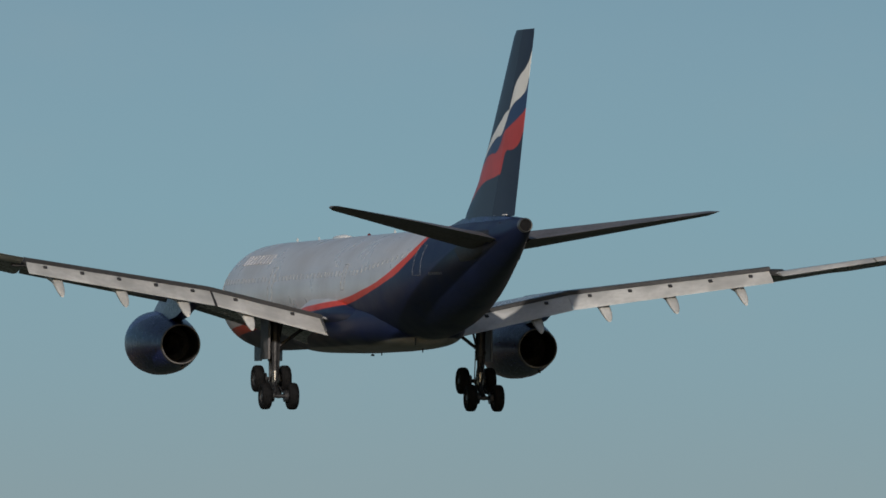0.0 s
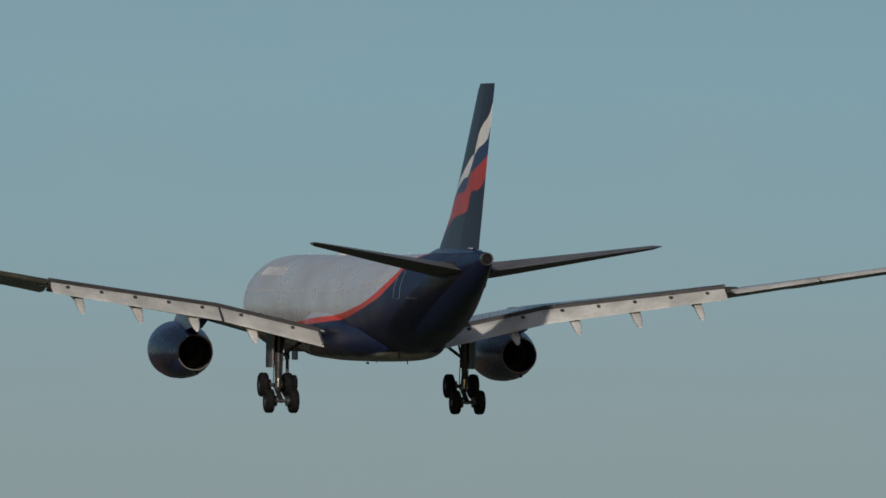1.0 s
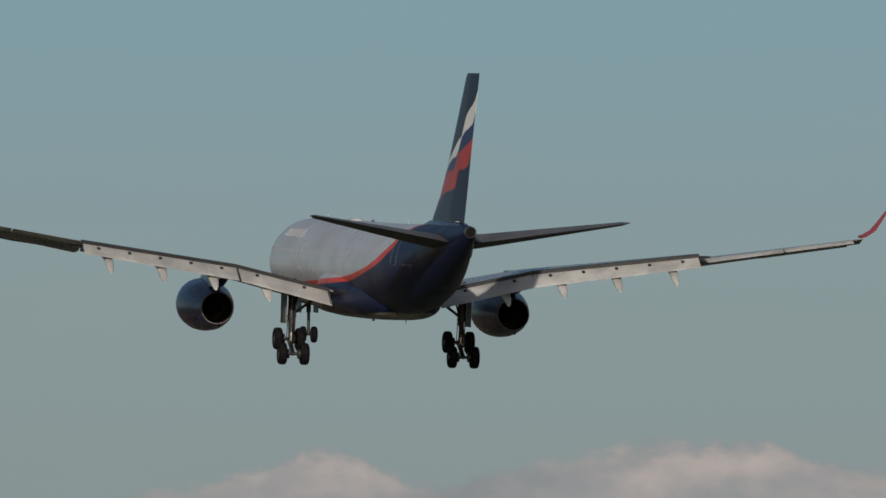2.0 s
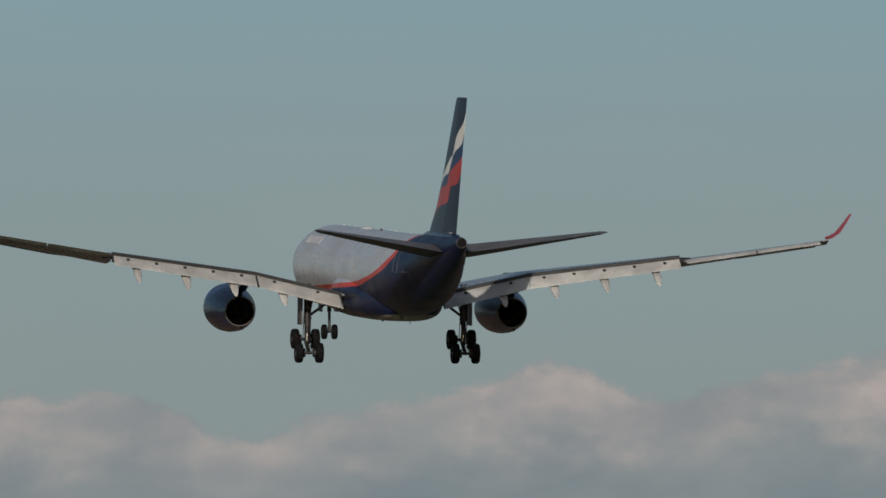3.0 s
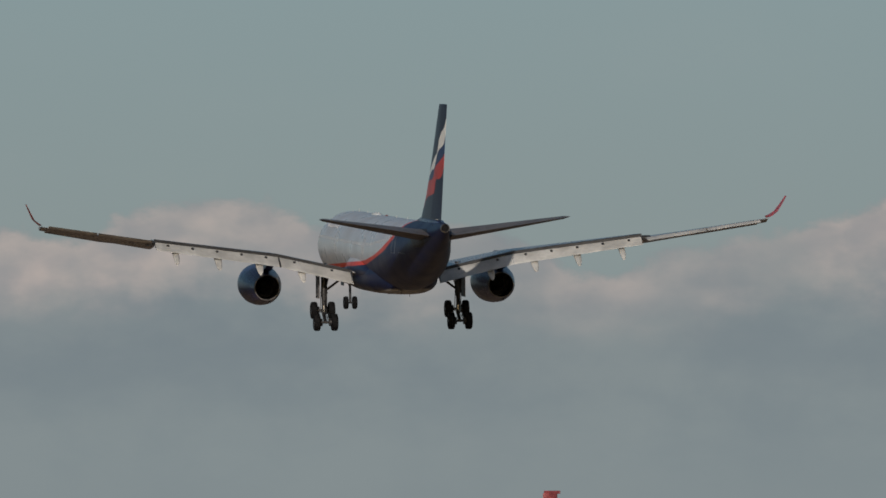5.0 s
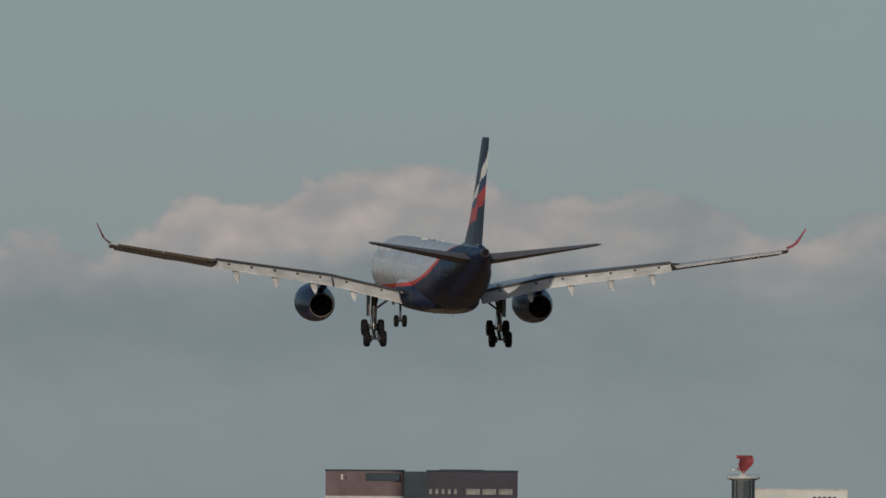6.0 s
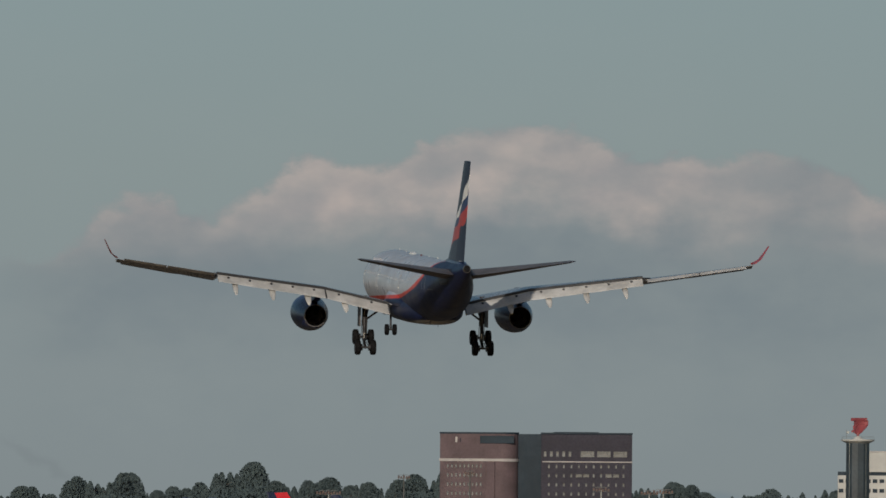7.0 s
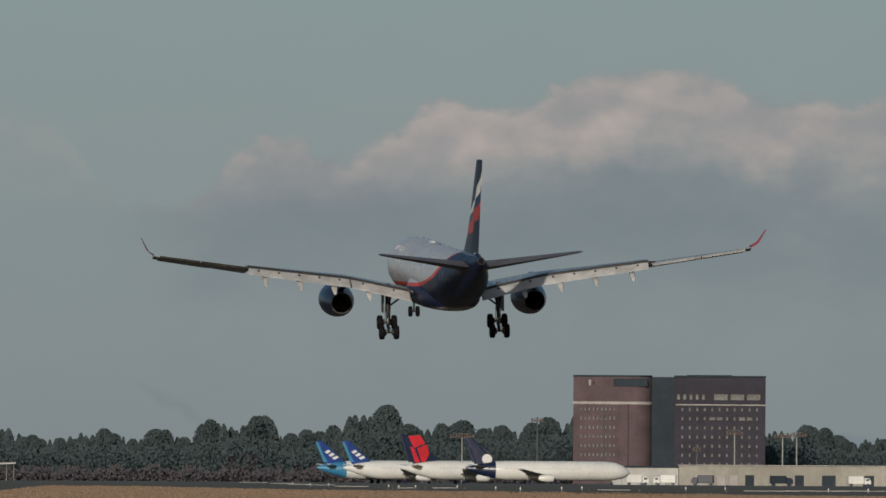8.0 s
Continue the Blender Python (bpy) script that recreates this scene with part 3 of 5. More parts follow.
def build_engine(plane, s):
    x, zc, y0 = s * 9.42, -3.22, 4.9
    at = pose(x, y0, zc, 1.5)
    bm = B()
    lathe(bm, [(0.0, 0.99), (0.02, 1.03), (0.8, 1.18), (1.8, 1.37), (3.0, 1.54), (4.3, 1.63), (5.4, 1.65), (6.2, 1.6), (6.55, 1.52)], 44)
    nac = part("nacelle", bm, "navy", plane, "dark blue engine nacelle", at)
    bm = B()
    lathe(bm, [(6.55, 1.52), (6.8, 1.44), (6.93, 1.32), (6.9, 1.18), (6.6, 1.14), (5.6, 1.2)], 44)
    part("intake_lip", bm, "metal", nac)
    bm = B()
    lathe(bm, [(0.35, 1.07), (0.0, 1.0), (-0.02, 0.98), (0.0, 0.955), (0.5, 0.98), (1.4, 1.0), (2.4, 0.95), (2.42, 0.02)], 44)
    part("exhaust_nozzle", bm, "burnt", nac, "sooty exhaust nozzle")
    bm = B()
    lathe(bm, [(0.1, 1.055), (0.0, 1.035), (-0.05, 1.01), (-0.05, 0.965), (0.1, 0.95)], 44)
    part("nozzle_rim", bm, "rim", nac, "bare metal nozzle rim")
    bm = B()
    lathe(bm, [(2.4, 0.62), (1.6, 0.52), (0.9, 0.25), (0.55, 0.02)], 24)
    part("exhaust_cone", bm, "burnt", nac)
    bm = B()
    box(bm, (0.1, 0.25, 0.16), (0.25, 0.6, -1.2), None, 0.02)
    part("drain_mast", bm, "dark", nac)
    # pylon
    bm = B()
    le, hinge, z, th, te = wing_line(9.4)
    loops = []
    for y, zb, zt, w in ((11.0, -1.65, -1.45, 0.12), (9.0, -1.7, -0.95, 0.3), (6.5, -2.0, -0.5, 0.36), (4.5, -1.8, -0.45, 0.34), (2.5, -1.35, -0.45, 0.28), (0.6, -0.95, -0.5, 0.1)):
        loops.append([(x - w, y, zb), (x + w, y, zb), (x + w * 0.9, y, zt), (x - w * 0.9, y, zt)])
    loft(bm, loops)
    part("pylon", bm, "navy", plane)


def build_main_gear(plane, s):
    x, y, z = s * 5.38, 0.85, -5.43
    bm = B()
    rod(bm, (x, y, z + 0.1), (x, y, -3.6), 0.17, n=16)
    rod(bm, (x, y, -3.7), (x, y + 0.05, -1.2), 0.24, n=16)
    gear = part("gear_strut", bm, "steel", plane, "steel main landing gear strut")
    bm = B()
    rod(bm, (x - s * 0.1, y, -3.4), (x - s * 2.0, y - 0.1, -2.0), 0.09)
    part("side_stay", bm, "steel", gear)
    bm = B()
    rod(bm, (x, y - 0.28, -4.1), (x, y - 0.62, -4.55), 0.055)
    rod(bm, (x, y - 0.62, -4.55), (x, y - 0.25, z + 0.12), 0.055)
    part("torque_link", bm, "steel", gear)
    bm = B()
    rod(bm, (x + s * 0.12, y + 0.25, -2.2), (x + s * 0.1, y + 0.3, -4.8), 0.05)
    rod(bm, (x - s * 0.16, y - 0.2, -2.6), (x - s * 0.14, y - 0.25, -5.0), 0.03)
    rod(bm, (x, y + 0.2, -3.8), (x, y + 0.85, z + 0.45), 0.06)
    part("hydraulic_line", bm, "dark", gear)
    bm = B()
    rod(bm, (x, y, z + 0.25), (x, y, z + 0.85), 0.185, n=16)
    part("piston", bm, "chrome", gear, "bright chromed piston")
    bm = B()
    for i in range(5):
        a = 1.2 * i
        rod(bm, (x + 0.25 * math.cos(a), y + 0.25 * math.sin(a), -2.2 - 0.3 * i), (x + 0.3 * math.cos(a + 0.7), y + 0.3 * math.sin(a + 0.7), z + 0.3), 0.028, n=6)
    rod(bm, (x - s * 0.5, y + 0.3, -1.8), (x - s * 0.15, y + 0.15, -3.3), 0.06, n=8)
    rod(bm, (x, y + 0.9, -2.0), (x, y + 0.1, -3.9), 0.075, n=8)
    box(bm, (0.35, 0.3, 0.4), (x, y + 0.25, -3.75), None, 0.05)
    box(bm, (0.55, 0.25, 0.22), (x, y, -3.55), None, 0.05)
    part("drag_brace", bm, "steel", gear)
    tilt = pose(x, y, z, 27)
    bm = B()
    rod(bm, (0, -0.99, 0), (0, 0.99, 0), 0.14, n=12)
    for yy in (-0.99, 0.99):
        rod(bm, (-0.72, yy, 0), (0.72, yy, 0), 0.1, n=12)
        for xx in (-0.36, 0.36):
            rod(bm, (xx - 0.09, yy, 0), (xx + 0.09, yy, 0), 0.3, n=16)
        rod(bm, (-0.12, yy * 0.75, 0.05), (-0.1, yy * 0.1, 0.42), 0.05, n=8)
        rod(bm, (0.2, yy * 0.95, 0.2), (0.16, yy * 0.2, 0.16), 0.035, n=6)
    bogie = part("bogie_beam", bm, "steel", gear, at=tilt)
    for yy in (-0.99, 0.99):
        for xx in (-0.7, 0.7):
            wheel(plane, tilt @ pose(xx, yy, 0), 0.69, 0.5)
    # leg door on the outboard side
    bm = B()
    loft(bm, [[(x + s * 0.45 + a * s, y + 0.3 + b, zz) for a, b in ((-0.03, -0.95), (0.05, -0.9), (0.05, 0.9), (-0.03, 0.95))] for zz in (-4.0, -3.3, -1.4)])
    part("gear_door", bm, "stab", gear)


def build_nose_gear(plane):
    bm = B()
    rod(bm, (0, 25.39, -5.12), (0, 25.5, -3.6), 0.1)
    rod(bm, (0, 25.5, -3.7), (0, 25.7, -2.4), 0.15)
    rod(bm, (0, 25.5, -3.7), (0, 26.9, -2.5), 0.07)
    rod(bm, (-0.42, 25.39, -5.12), (0.42, 25.39, -5.12), 0.07)
    gear = part("nose_gear_strut", bm, "steel", plane)
    for x in (-0.36, 0.36):
        wheel(plane, pose(x, 25.39, -5.12), 0.52, 0.36)
    for x in (-0.55, 0.55):
        bm = B()
        box(bm, (0.05, 1.7, 0.85), (x, 26.0, -3.3), None, 0.02)
        part("nose_gear_door", bm, "steel", gear)


def build_airliner():
    plane = thing("airliner", "silver and navy twin-engine airliner landing with gear and flaps down", "airplane")
    bm = B()
    loops = []
    for (y0, *_), (y1, *_) in zip(HULL, HULL[1:]):
        k = max(2, int(abs(y1 - y0) / 0.7))
        for i in range(k):
            y = y0 + (y1 - y0) * i / k
            loops.append(ring(y, *hull_at(y), 0, 72) if 31.9 > y else ring(y, *HULL[0][1:], 0, 72))
    loops.append(ring(*HULL[-1], 0, 72))
    loft(bm, loops)
    hull = part("fuselage", bm, "fuselage", plane, "silver fuselage with navy tail and orange-red swoosh")
    # belly fairing
    bm = B()
    loft(bm, [ring(y, zc, rx, rz, 0, 48, 2.6) for y, zc, rx, rz in ((13.5, -2.3, 0.6, 0.5), (12, -2.3, 1.9, 1.0), (9, -2.3, 2.75, 1.22), (4, -2.3, 3.05, 1.3), (-2, -2.3, 3.05, 1.3), (-5.5, -2.27, 2.85, 1.29), (-8, -2.24, 2.45, 1.27), (-9.6, -2.2, 2.05, 1.25), (-10.4, -2.1, 1.7, 1.16), (-10.9, -1.95, 1.2, 0.9))])
    part("belly_fairing", bm, "fuselage", plane)
    # root fillets over the wing
    for s in (1, -1):
        bm = B()
        loft(bm, [ring(y, zc, rx, rz, s * 2.45, 20) for y, zc, rx, rz in ((7.5, -1.5, 0.2, 0.3), (4, -1.5, 0.65, 0.75), (0, -1.6, 0.8, 0.8), (-2.5, -1.7, 0.72, 0.68), (-4.5, -1.8, 0.5, 0.45), (-6, -1.85, 0.1, 0.15))])
        part("wing_root_fillet", bm, "fuselage", plane)
        build_wing(plane, s)
        build_engine(plane, s)
        build_main_gear(plane, s)
        # tailplane
        bm = B()
        rows = [foil(s * x, y, z, c, t, -1.8) for x, y, z, c, t in ((0.5, -22.5, 1.43, 4.5, 0.98), (1.8, -23.6, 1.62, 4.3, 0.86), (5.5, -26.1, 2.25, 3.5, 0.56), (9.4, -28.85, 2.92, 2.1, 0.24), (9.68, -29.4, 2.98, 1.45, 0.1))]
        loft(bm, rows)
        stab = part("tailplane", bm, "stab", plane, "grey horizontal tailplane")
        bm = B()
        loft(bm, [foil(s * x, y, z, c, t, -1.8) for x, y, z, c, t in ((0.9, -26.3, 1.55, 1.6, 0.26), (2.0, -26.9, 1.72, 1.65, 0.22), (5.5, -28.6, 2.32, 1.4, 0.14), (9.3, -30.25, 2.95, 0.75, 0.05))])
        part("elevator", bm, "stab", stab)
        # apron plate where the tailplane pivots
        bm = B()
        loft(bm, [ring(y, z, 0.14, r, s * xx, 18) for y, z, r, xx in ((-22.0, 1.2, 0.1, 1.45), (-22.7, 1.15, 0.62, 1.38), (-24.4, 1.35, 0.72, 1.12), (-26.0, 1.55, 0.55, 0.84), (-26.8, 1.65, 0.1, 0.74))])
        part("tailplane_apron", bm, "steel", stab)
    build_nose_gear(plane)
    # fin and rudder: chord split at a swept hinge line
    spans = ((2.0, -17.0, -24.2, -27.8), (3.1, -18.5, -24.9, -28.1), (4.5, -20.9, -25.75, -28.7), (6.5, -23.2, -26.95, -29.5), (9.0, -25.65, -28.4, -30.55), (11.5, -28.0, -30.0, -31.65), (11.8, -28.5, -30.25, -31.74))
    bm = B()
    loops, uvs = [], []
    for z, le, hi, te in spans:
        c, t = le - hi, 0.8 - 0.04 * (z - 2.2)
        prof = ((0, 0), (0.03, 0.35), (0.12, 0.7), (0.3, 0.96), (0.5, 1.0), (0.75, 0.96), (1, 0.86), (1, -0.86), (0.75, -0.96), (0.5, -1.0), (0.3, -0.96), (0.12, -0.7), (0.03, -0.35))
        loops.append([(t * w * 0.5, le - c * u, z) for u, w in prof])
        uvs.append([(u, z) for u, w in prof])
    loft(bm, loops, True, uvs)
    fin = part("fin", bm, "fin", plane, "navy tail fin with waving white, blue and red bands")
    bm = B()
    loops, uvs = [], []
    for z, le, hi, te in ((2.75, 0, -24.7, -27.98), *spans[1:]):
        c, t = hi - te - 0.015, 0.688 - 0.0344 * (z - 2.2)
        prof = ((0, 1.0), (0.35, 0.74), (0.7, 0.38), (1, 0.04), (1, -0.04), (0.7, -0.38), (0.35, -0.74), (0, -1.0))
        loops.append([(t * w * 0.5, hi - 0.015 - c * u, z) for u, w in prof])
        uvs.append([(u, z) for u, w in prof])
    loft(bm, loops, True, uvs)
    part("rudder", bm, "rudder", fin)
    bm = B()
    rod(bm, (-0.3, -24.9, 2.82), (-0.12, -27.0, 2.82), 0.03, n=6)
    rod(bm, (0.3, -24.9, 2.82), (0.12, -27.0, 2.82), 0.03, n=6)
    part("rudder_seal", bm, "flap", fin)
    bm = B()
    box(bm, (0.05, 0.12, 0.3), (-0.5, -27.2, 2.3), pose(0, 0, 0, 20, -25, 0), 0.02)
    part("tail_vent", bm, "dark", hull)
    bm = B()
    loft(bm, [[(w * a, y, z) for a, y, z in ((-1, y0, z0), (1, y0, z0), (0.7, y0, z1), (-0.7, y0, z1))] for y0, z0, z1, w in ((-13.5, 2.1, 2.4, 0.05), (-16, 2.1, 2.6, 0.2), (-18.5, 2.0, 2.8, 0.42), (-23, 1.9, 2.8, 0.66), (-27.4, 1.8, 2.72, 0.42), (-28.6, 1.8, 2.6, 0.2))])
    part("fin_fillet", bm, "navy", fin)
    # exhaust of the tail power unit
    bm = B()
    lathe(bm, [(-30.02, 0.37), (-30.28, 0.35), (-30.32, 0.32), (-30.28, 0.26), (-29.8, 0.25)], 32)
    bmesh.ops.translate(bm, verts=bm.verts, vec=(0, 0, 2.23))
    ex = part("tail_exhaust", bm, "metal", plane, "bare metal tail exhaust ring")
    # a flat black disc paints in the shade of the hollow inside the ring
    bm = B()
    lathe(bm, [(-30.31, 0.29), (-30.335, 0.27), (-30.33, 0.01)], 24)
    bmesh.ops.translate(bm, verts=bm.verts, vec=(0, 0, 2.23))
    part("exhaust_bore", bm, "rubber", ex, "black disc for the shaded hollow of the exhaust")
    # cabin windows, doors, aerials
    for s in (1, -1):
        for i in range(58):
            y = 24.5 - i * 0.80
            if abs(y - 13.5) < 0.8 or abs(y + 3.1) < 0.8 or y < -14.9:
                continue
            c, a, b = hull_at(y)
            z = 0.35 if y > -6 else 0.35 + (-6 - y) * 0.085
            k = (z - c) / b
            if abs(k) > 0.95:
                continue
            xx = a * math.sqrt(1 - k * k)
            if i == 0 and s == 1:
                bm = B()
                box(bm, (0.04, 0.2, 0.28), (0, 0, 0), None, 0.02)
                pane = finish_mesh(bm, "cabin_window", False)
                pane.materials.append(M["glass"])
            ob = new("cabin_window", pane)
            ob.parent = hull
            ob.matrix_basis = pose(s * (xx - 0.005), y, z, 0, -s * math.degrees(math.asin(k)), 0)
        for y, w, h in ((26.2, 1.0, 1.9), (13.5, 1.0, 1.9), (-3.1, 0.7, 1.3), (-16.9, 1.1, 1.5)):
            c, a, b = hull_at(y)
            z0 = -0.95 if y > 0 else -0.5 if y > -15 else 0.0
            bm = B()
            for dy in (-w / 2, w / 2):
                for i in range(6):
                    z = z0 + h * i / 5
                    z2 = z0 + h * (i + 1) / 5 if i < 5 else z
                    p = []
                    for zz in (z, z2):
                        cc, aa, bb = hull_at(y + dy)
                        k = max(-0.99, min(0.99, (zz - cc) / bb))
                        p.append((s * (aa * math.sqrt(1 - k * k) + 0.01), y + dy, zz))
                    if i < 5:
                        rod(bm, p[0], p[1], 0.013, n=6)
            for zz in (z0, z0 + h):
                p = []
                for dy in (-w / 2, w / 2):
                    cc, aa, bb = hull_at(y + dy)
                    k = max(-0.99, min(0.99, (zz - cc) / bb))
                    p.append((s * (aa * math.sqrt(1 - k * k) + 0.01), y + dy, zz))
                rod(bm, p[0], p[1], 0.013, n=6)
            part("door_outline", bm, "door_line" if y < -15 else "wing", hull)
    # faded lettering high on the forward hull, as plain bars
    for s in (1, -1):
        for i in range(9):
            y = 22.0 - i * 0.75
            c, a, b = hull_at(y)
            k = (1.45 - c) / b
            bm = B()
            box(bm, (0.03, 0.5, 0.62), (s * a * math.sqrt(1 - k * k), y, 1.45), pose(0, 0, 0, 0, -s * math.degrees(math.asin(k)), 0))
            part("lettering_bar", bm, "faded", hull)
    for y, h in ((19.5, 0.26), (14.5, 0.2), (-2.5, 0.22), (-9.0, 0.26)):
        bm = B()
        loft(bm, [[(0.04 * w, y - (0.5 - 0.2 * f) * u, 2.38 + h * f) for u, w in FOIL] for f in (0, 1)])
        part("blade_aerial", bm, "white", hull)
    bm = B()
    loft(bm, [ring(y, 2.4, a, b, 0, 20) for y, a, b in ((10.5, 0.05, 0.05), (10, 0.3, 0.16), (8.6, 0.35, 0.2), (7.5, 0.2, 0.12), (7.0, 0.03, 0.03))])
    part("satcom_dome", bm, "white", hull)
    for z, y in ((2.44, 3.0), (-3.62, 2.0)):
        bm = B()
        lathe(bm, [(0, 0.1), (0.08, 0.08), (0.12, 0.02)], 16, "z")
        bmesh.ops.translate(bm, verts=bm.verts, vec=(0, y, z - (0.02 if z > 0 else 0.14)))
        part("beacon_light", bm, "lens", hull)
    # registration mark as plain bars, and small belly items
    for i in range(7):
        bm = B()
        y = -18.65 - i * 0.25
        c, a, b = hull_at(y)
        k = (0.05 - c) / b
        box(bm, (0.03, 0.15, 0.13), (-a * math.sqrt(1 - k * k), y, 0.05), pose(0, 0, 0, 0, math.degrees(math.asin(k)), 0))
        part("registration_bar", bm, "door_line", hull)
    for y, x in ((-7.5, 0.3), (-10.5, -0.8), (4.0, 0.9)):
        c, a, b = hull_at(y)
        bm = B()
        loft(bm, [[(x + 0.04 * w, y - 0.35 * u, -3.0 if y < -9 else -3.4) for u, w in FOIL], [(x + 0.03 * w, y - 0.12 - 0.22 * u, -3.4 if y < -9 else -3.7) for u, w in FOIL]])
        part("belly_aerial", bm, "dark", hull)
    return plane


airliner = build_airliner()


# ---- the far side of the airfield ----
F = {
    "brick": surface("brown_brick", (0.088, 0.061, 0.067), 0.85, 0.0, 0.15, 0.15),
    # darker copy of the brick: the right wing's shade is put into its colour
    "plum_tile": surface("brick_in_shade", (0.026, 0.024, 0.036), 0.85, 0.0, 0.15, 0.15),
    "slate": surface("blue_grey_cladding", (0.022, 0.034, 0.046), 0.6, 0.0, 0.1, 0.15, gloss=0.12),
    "stone": surface("pale_stone_band", (0.34, 0.32, 0.31), 0.8, 0.0, 0.2, 0.12),
    "pane": surface("pale_blinds_behind_glass", (0.105, 0.115, 0.12), 0.3, 0.0, 0.05, 0.3, random_value=0.9),
    "beige": surface("beige_sheet_cladding", (0.27, 0.26, 0.225), 0.7, 0.0, 0.08, 0.15),
    "concrete": surface("pale_concrete", (0.40, 0.40, 0.38), 0.8, 0.0, 0.1, 0.12),
    "tower": surface("dark_green_grey_tower", (0.022, 0.034, 0.042), 0.6, 0.0, 0.1, 0.2),
    "radar_red": surface("radar_red_paint", (0.22, 0.042, 0.048), 0.55, 0.0, 0.3, 0.15),
    "pole": surface("galvanised_pole", (0.22, 0.23, 0.22), 0.5, 0.3, 0.3, 0.2),
    # darker copy of the pole grey, so masts read as silhouettes against the sky
    "dark_pole": surface("silhouette_dark_pole", (0.075, 0.078, 0.076), 0.6, 0.2, 0.3, 0.2),
    "lamp": surface("lamp_housing", (0.12, 0.085, 0.075), 0.6, 0.0, 0.4, 0.2),
    "bark": surface("bark", (0.07, 0.055, 0.045), 0.9, 0.0, 0.5, 0.25),
    "blue": surface("deep_blue_paint", (0.015, 0.045, 0.20), 0.35, 0.0, 0.2, 0.15),
    "sky_blue": surface("light_blue_paint", (0.04, 0.20, 0.36), 0.35, 0.0, 0.2, 0.15),
    "night": surface("night_blue_paint", (0.010, 0.018, 0.05), 0.35, 0.0, 0.2, 0.2),
    "tail_red": surface("bright_red_paint", (0.50, 0.02, 0.03), 0.35, 0.0, 0.2, 0.1),
    "jet_glass": surface("parked_jet_window_glass", (0.42, 0.43, 0.44), 0.3),
    "jet_white": surface("jet_white_paint", (0.62, 0.63, 0.61), 0.3, 0.0, 0.15, 0.07),
}


def leaves(name, a, b, c):
    n = Nodes(name)
    isle = n.add("ShaderNodeNewGeometry").outputs["Random Per Island"]
    col = n.mix(isle, a, b)
    col = n.mix(n.step(n.noise(0.12, 4), 0.35, 0.7), col, c)
    # normals lean upwards to flatten light and shade, standing in for distance haze
    soft = n.add("ShaderNodeVectorMath")
    soft.operation = "MULTIPLY_ADD"
    n.put(n.add("ShaderNodeNewGeometry").outputs["Normal"], soft.inputs[0])
    soft.inputs[1].default_value = (0.22, 0.22, 0.22)
    soft.inputs[2].default_value = (0.0, -0.2, 0.9)
    unit = n.add("ShaderNodeVectorMath")
    unit.operation = "NORMALIZE"
    n.put(soft.outputs[0], unit.inputs[0])
    n.put(unit.outputs[0], n.bsdf.inputs["Normal"])
    n.bsdf.inputs["Specular IOR Level"].default_value = 0.1
    return n.finish(col, 0.95)


# foliage colours are lightened and blued: distance haze put into the colour
F["conifer"] = leaves("hazed_needles", (0.086, 0.118, 0.122), (0.096, 0.130, 0.128), (0.078, 0.106, 0.116))
F["bare"] = leaves("hazed_twigs", (0.125, 0.118, 0.130), (0.108, 0.110, 0.126), (0.132, 0.118, 0.124))


def fpart(name, bm, material, parent=None, label="", at=None, smooth=False):
    return part(name, bm, F[material] if material in F else material, parent, label, at, smooth)


def ico():
    g = (1 + math.sqrt(5)) / 2
    v = [Vector(p).normalized() for p in ((-1, g, 0), (1, g, 0), (-1, -g, 0), (1, -g, 0), (0, -1, g), (0, 1, g), (0, -1, -g), (0, 1, -g), (g, 0, -1), (g, 0, 1), (-g, 0, -1), (-g, 0, 1))]
    far_apart = 1.2
    f = [(a, b, c) for a in range(12) for b in range(a + 1, 12) for c in range(b + 1, 12) if (v[a] - v[b]).length < far_apart and (v[b] - v[c]).length < far_apart and (v[a] - v[c]).length < far_apart]
    return v, [(a, b, c) if (v[b] - v[a]).cross(v[c] - v[a]).dot(v[a]) > 0 else (a, c, b) for a, b, c in f]


ICO_V, ICO_F = ico()


class Clumps:
    """Gathers many small ragged balls of leaves into one mesh."""

    def __init__(self, seed):
        self.rng, self.verts, self.faces = random.Random(seed), [], []

    def add(self, at, r, squash=1.0, rough=0.42):
        b = len(self.verts)
        spin = Euler((self.rng.uniform(0, 6), self.rng.uniform(0, 6), self.rng.uniform(0, 6))).to_matrix()
        for v in ICO_V:
            k = r * self.rng.uniform(1 - rough, 1 + rough)
            w = spin @ v
            self.verts.append((at[0] + w.x * k, at[1] + w.y * k, at[2] + w.z * k * squash))
        self.faces += [(a + b, c + b, d + b) for a, c, d in ICO_F]

    def spray(self, at, r):
        """A folded, ragged spray of leaves."""
        b = len(self.verts)
        spin = Euler((self.rng.uniform(-0.7, 0.7), self.rng.uniform(0, 6), self.rng.uniform(0, 6))).to_matrix()
        for x, y, z in ((0, 0, -1), (0.8, 0.25, -0.1), (0, 0, 1), (-0.8, 0.25, 0.1)):
            w = spin @ Vector((x, y, z)) * (r * self.rng.uniform(0.6, 1.4))
            self.verts.append((at[0] + w.x, at[1] + w.y, at[2] + w.z))
        self.faces += [(b, b + 1, b + 2), (b, b + 2, b + 3)]

    def build(self, name, material, parent=None):
        me = bpy.data.meshes.new(name)
        me.from_pydata(self.verts, [], self.faces)
        me.materials.append(F[material])
        ob = new(name, me)
        ob.parent = parent
        return ob


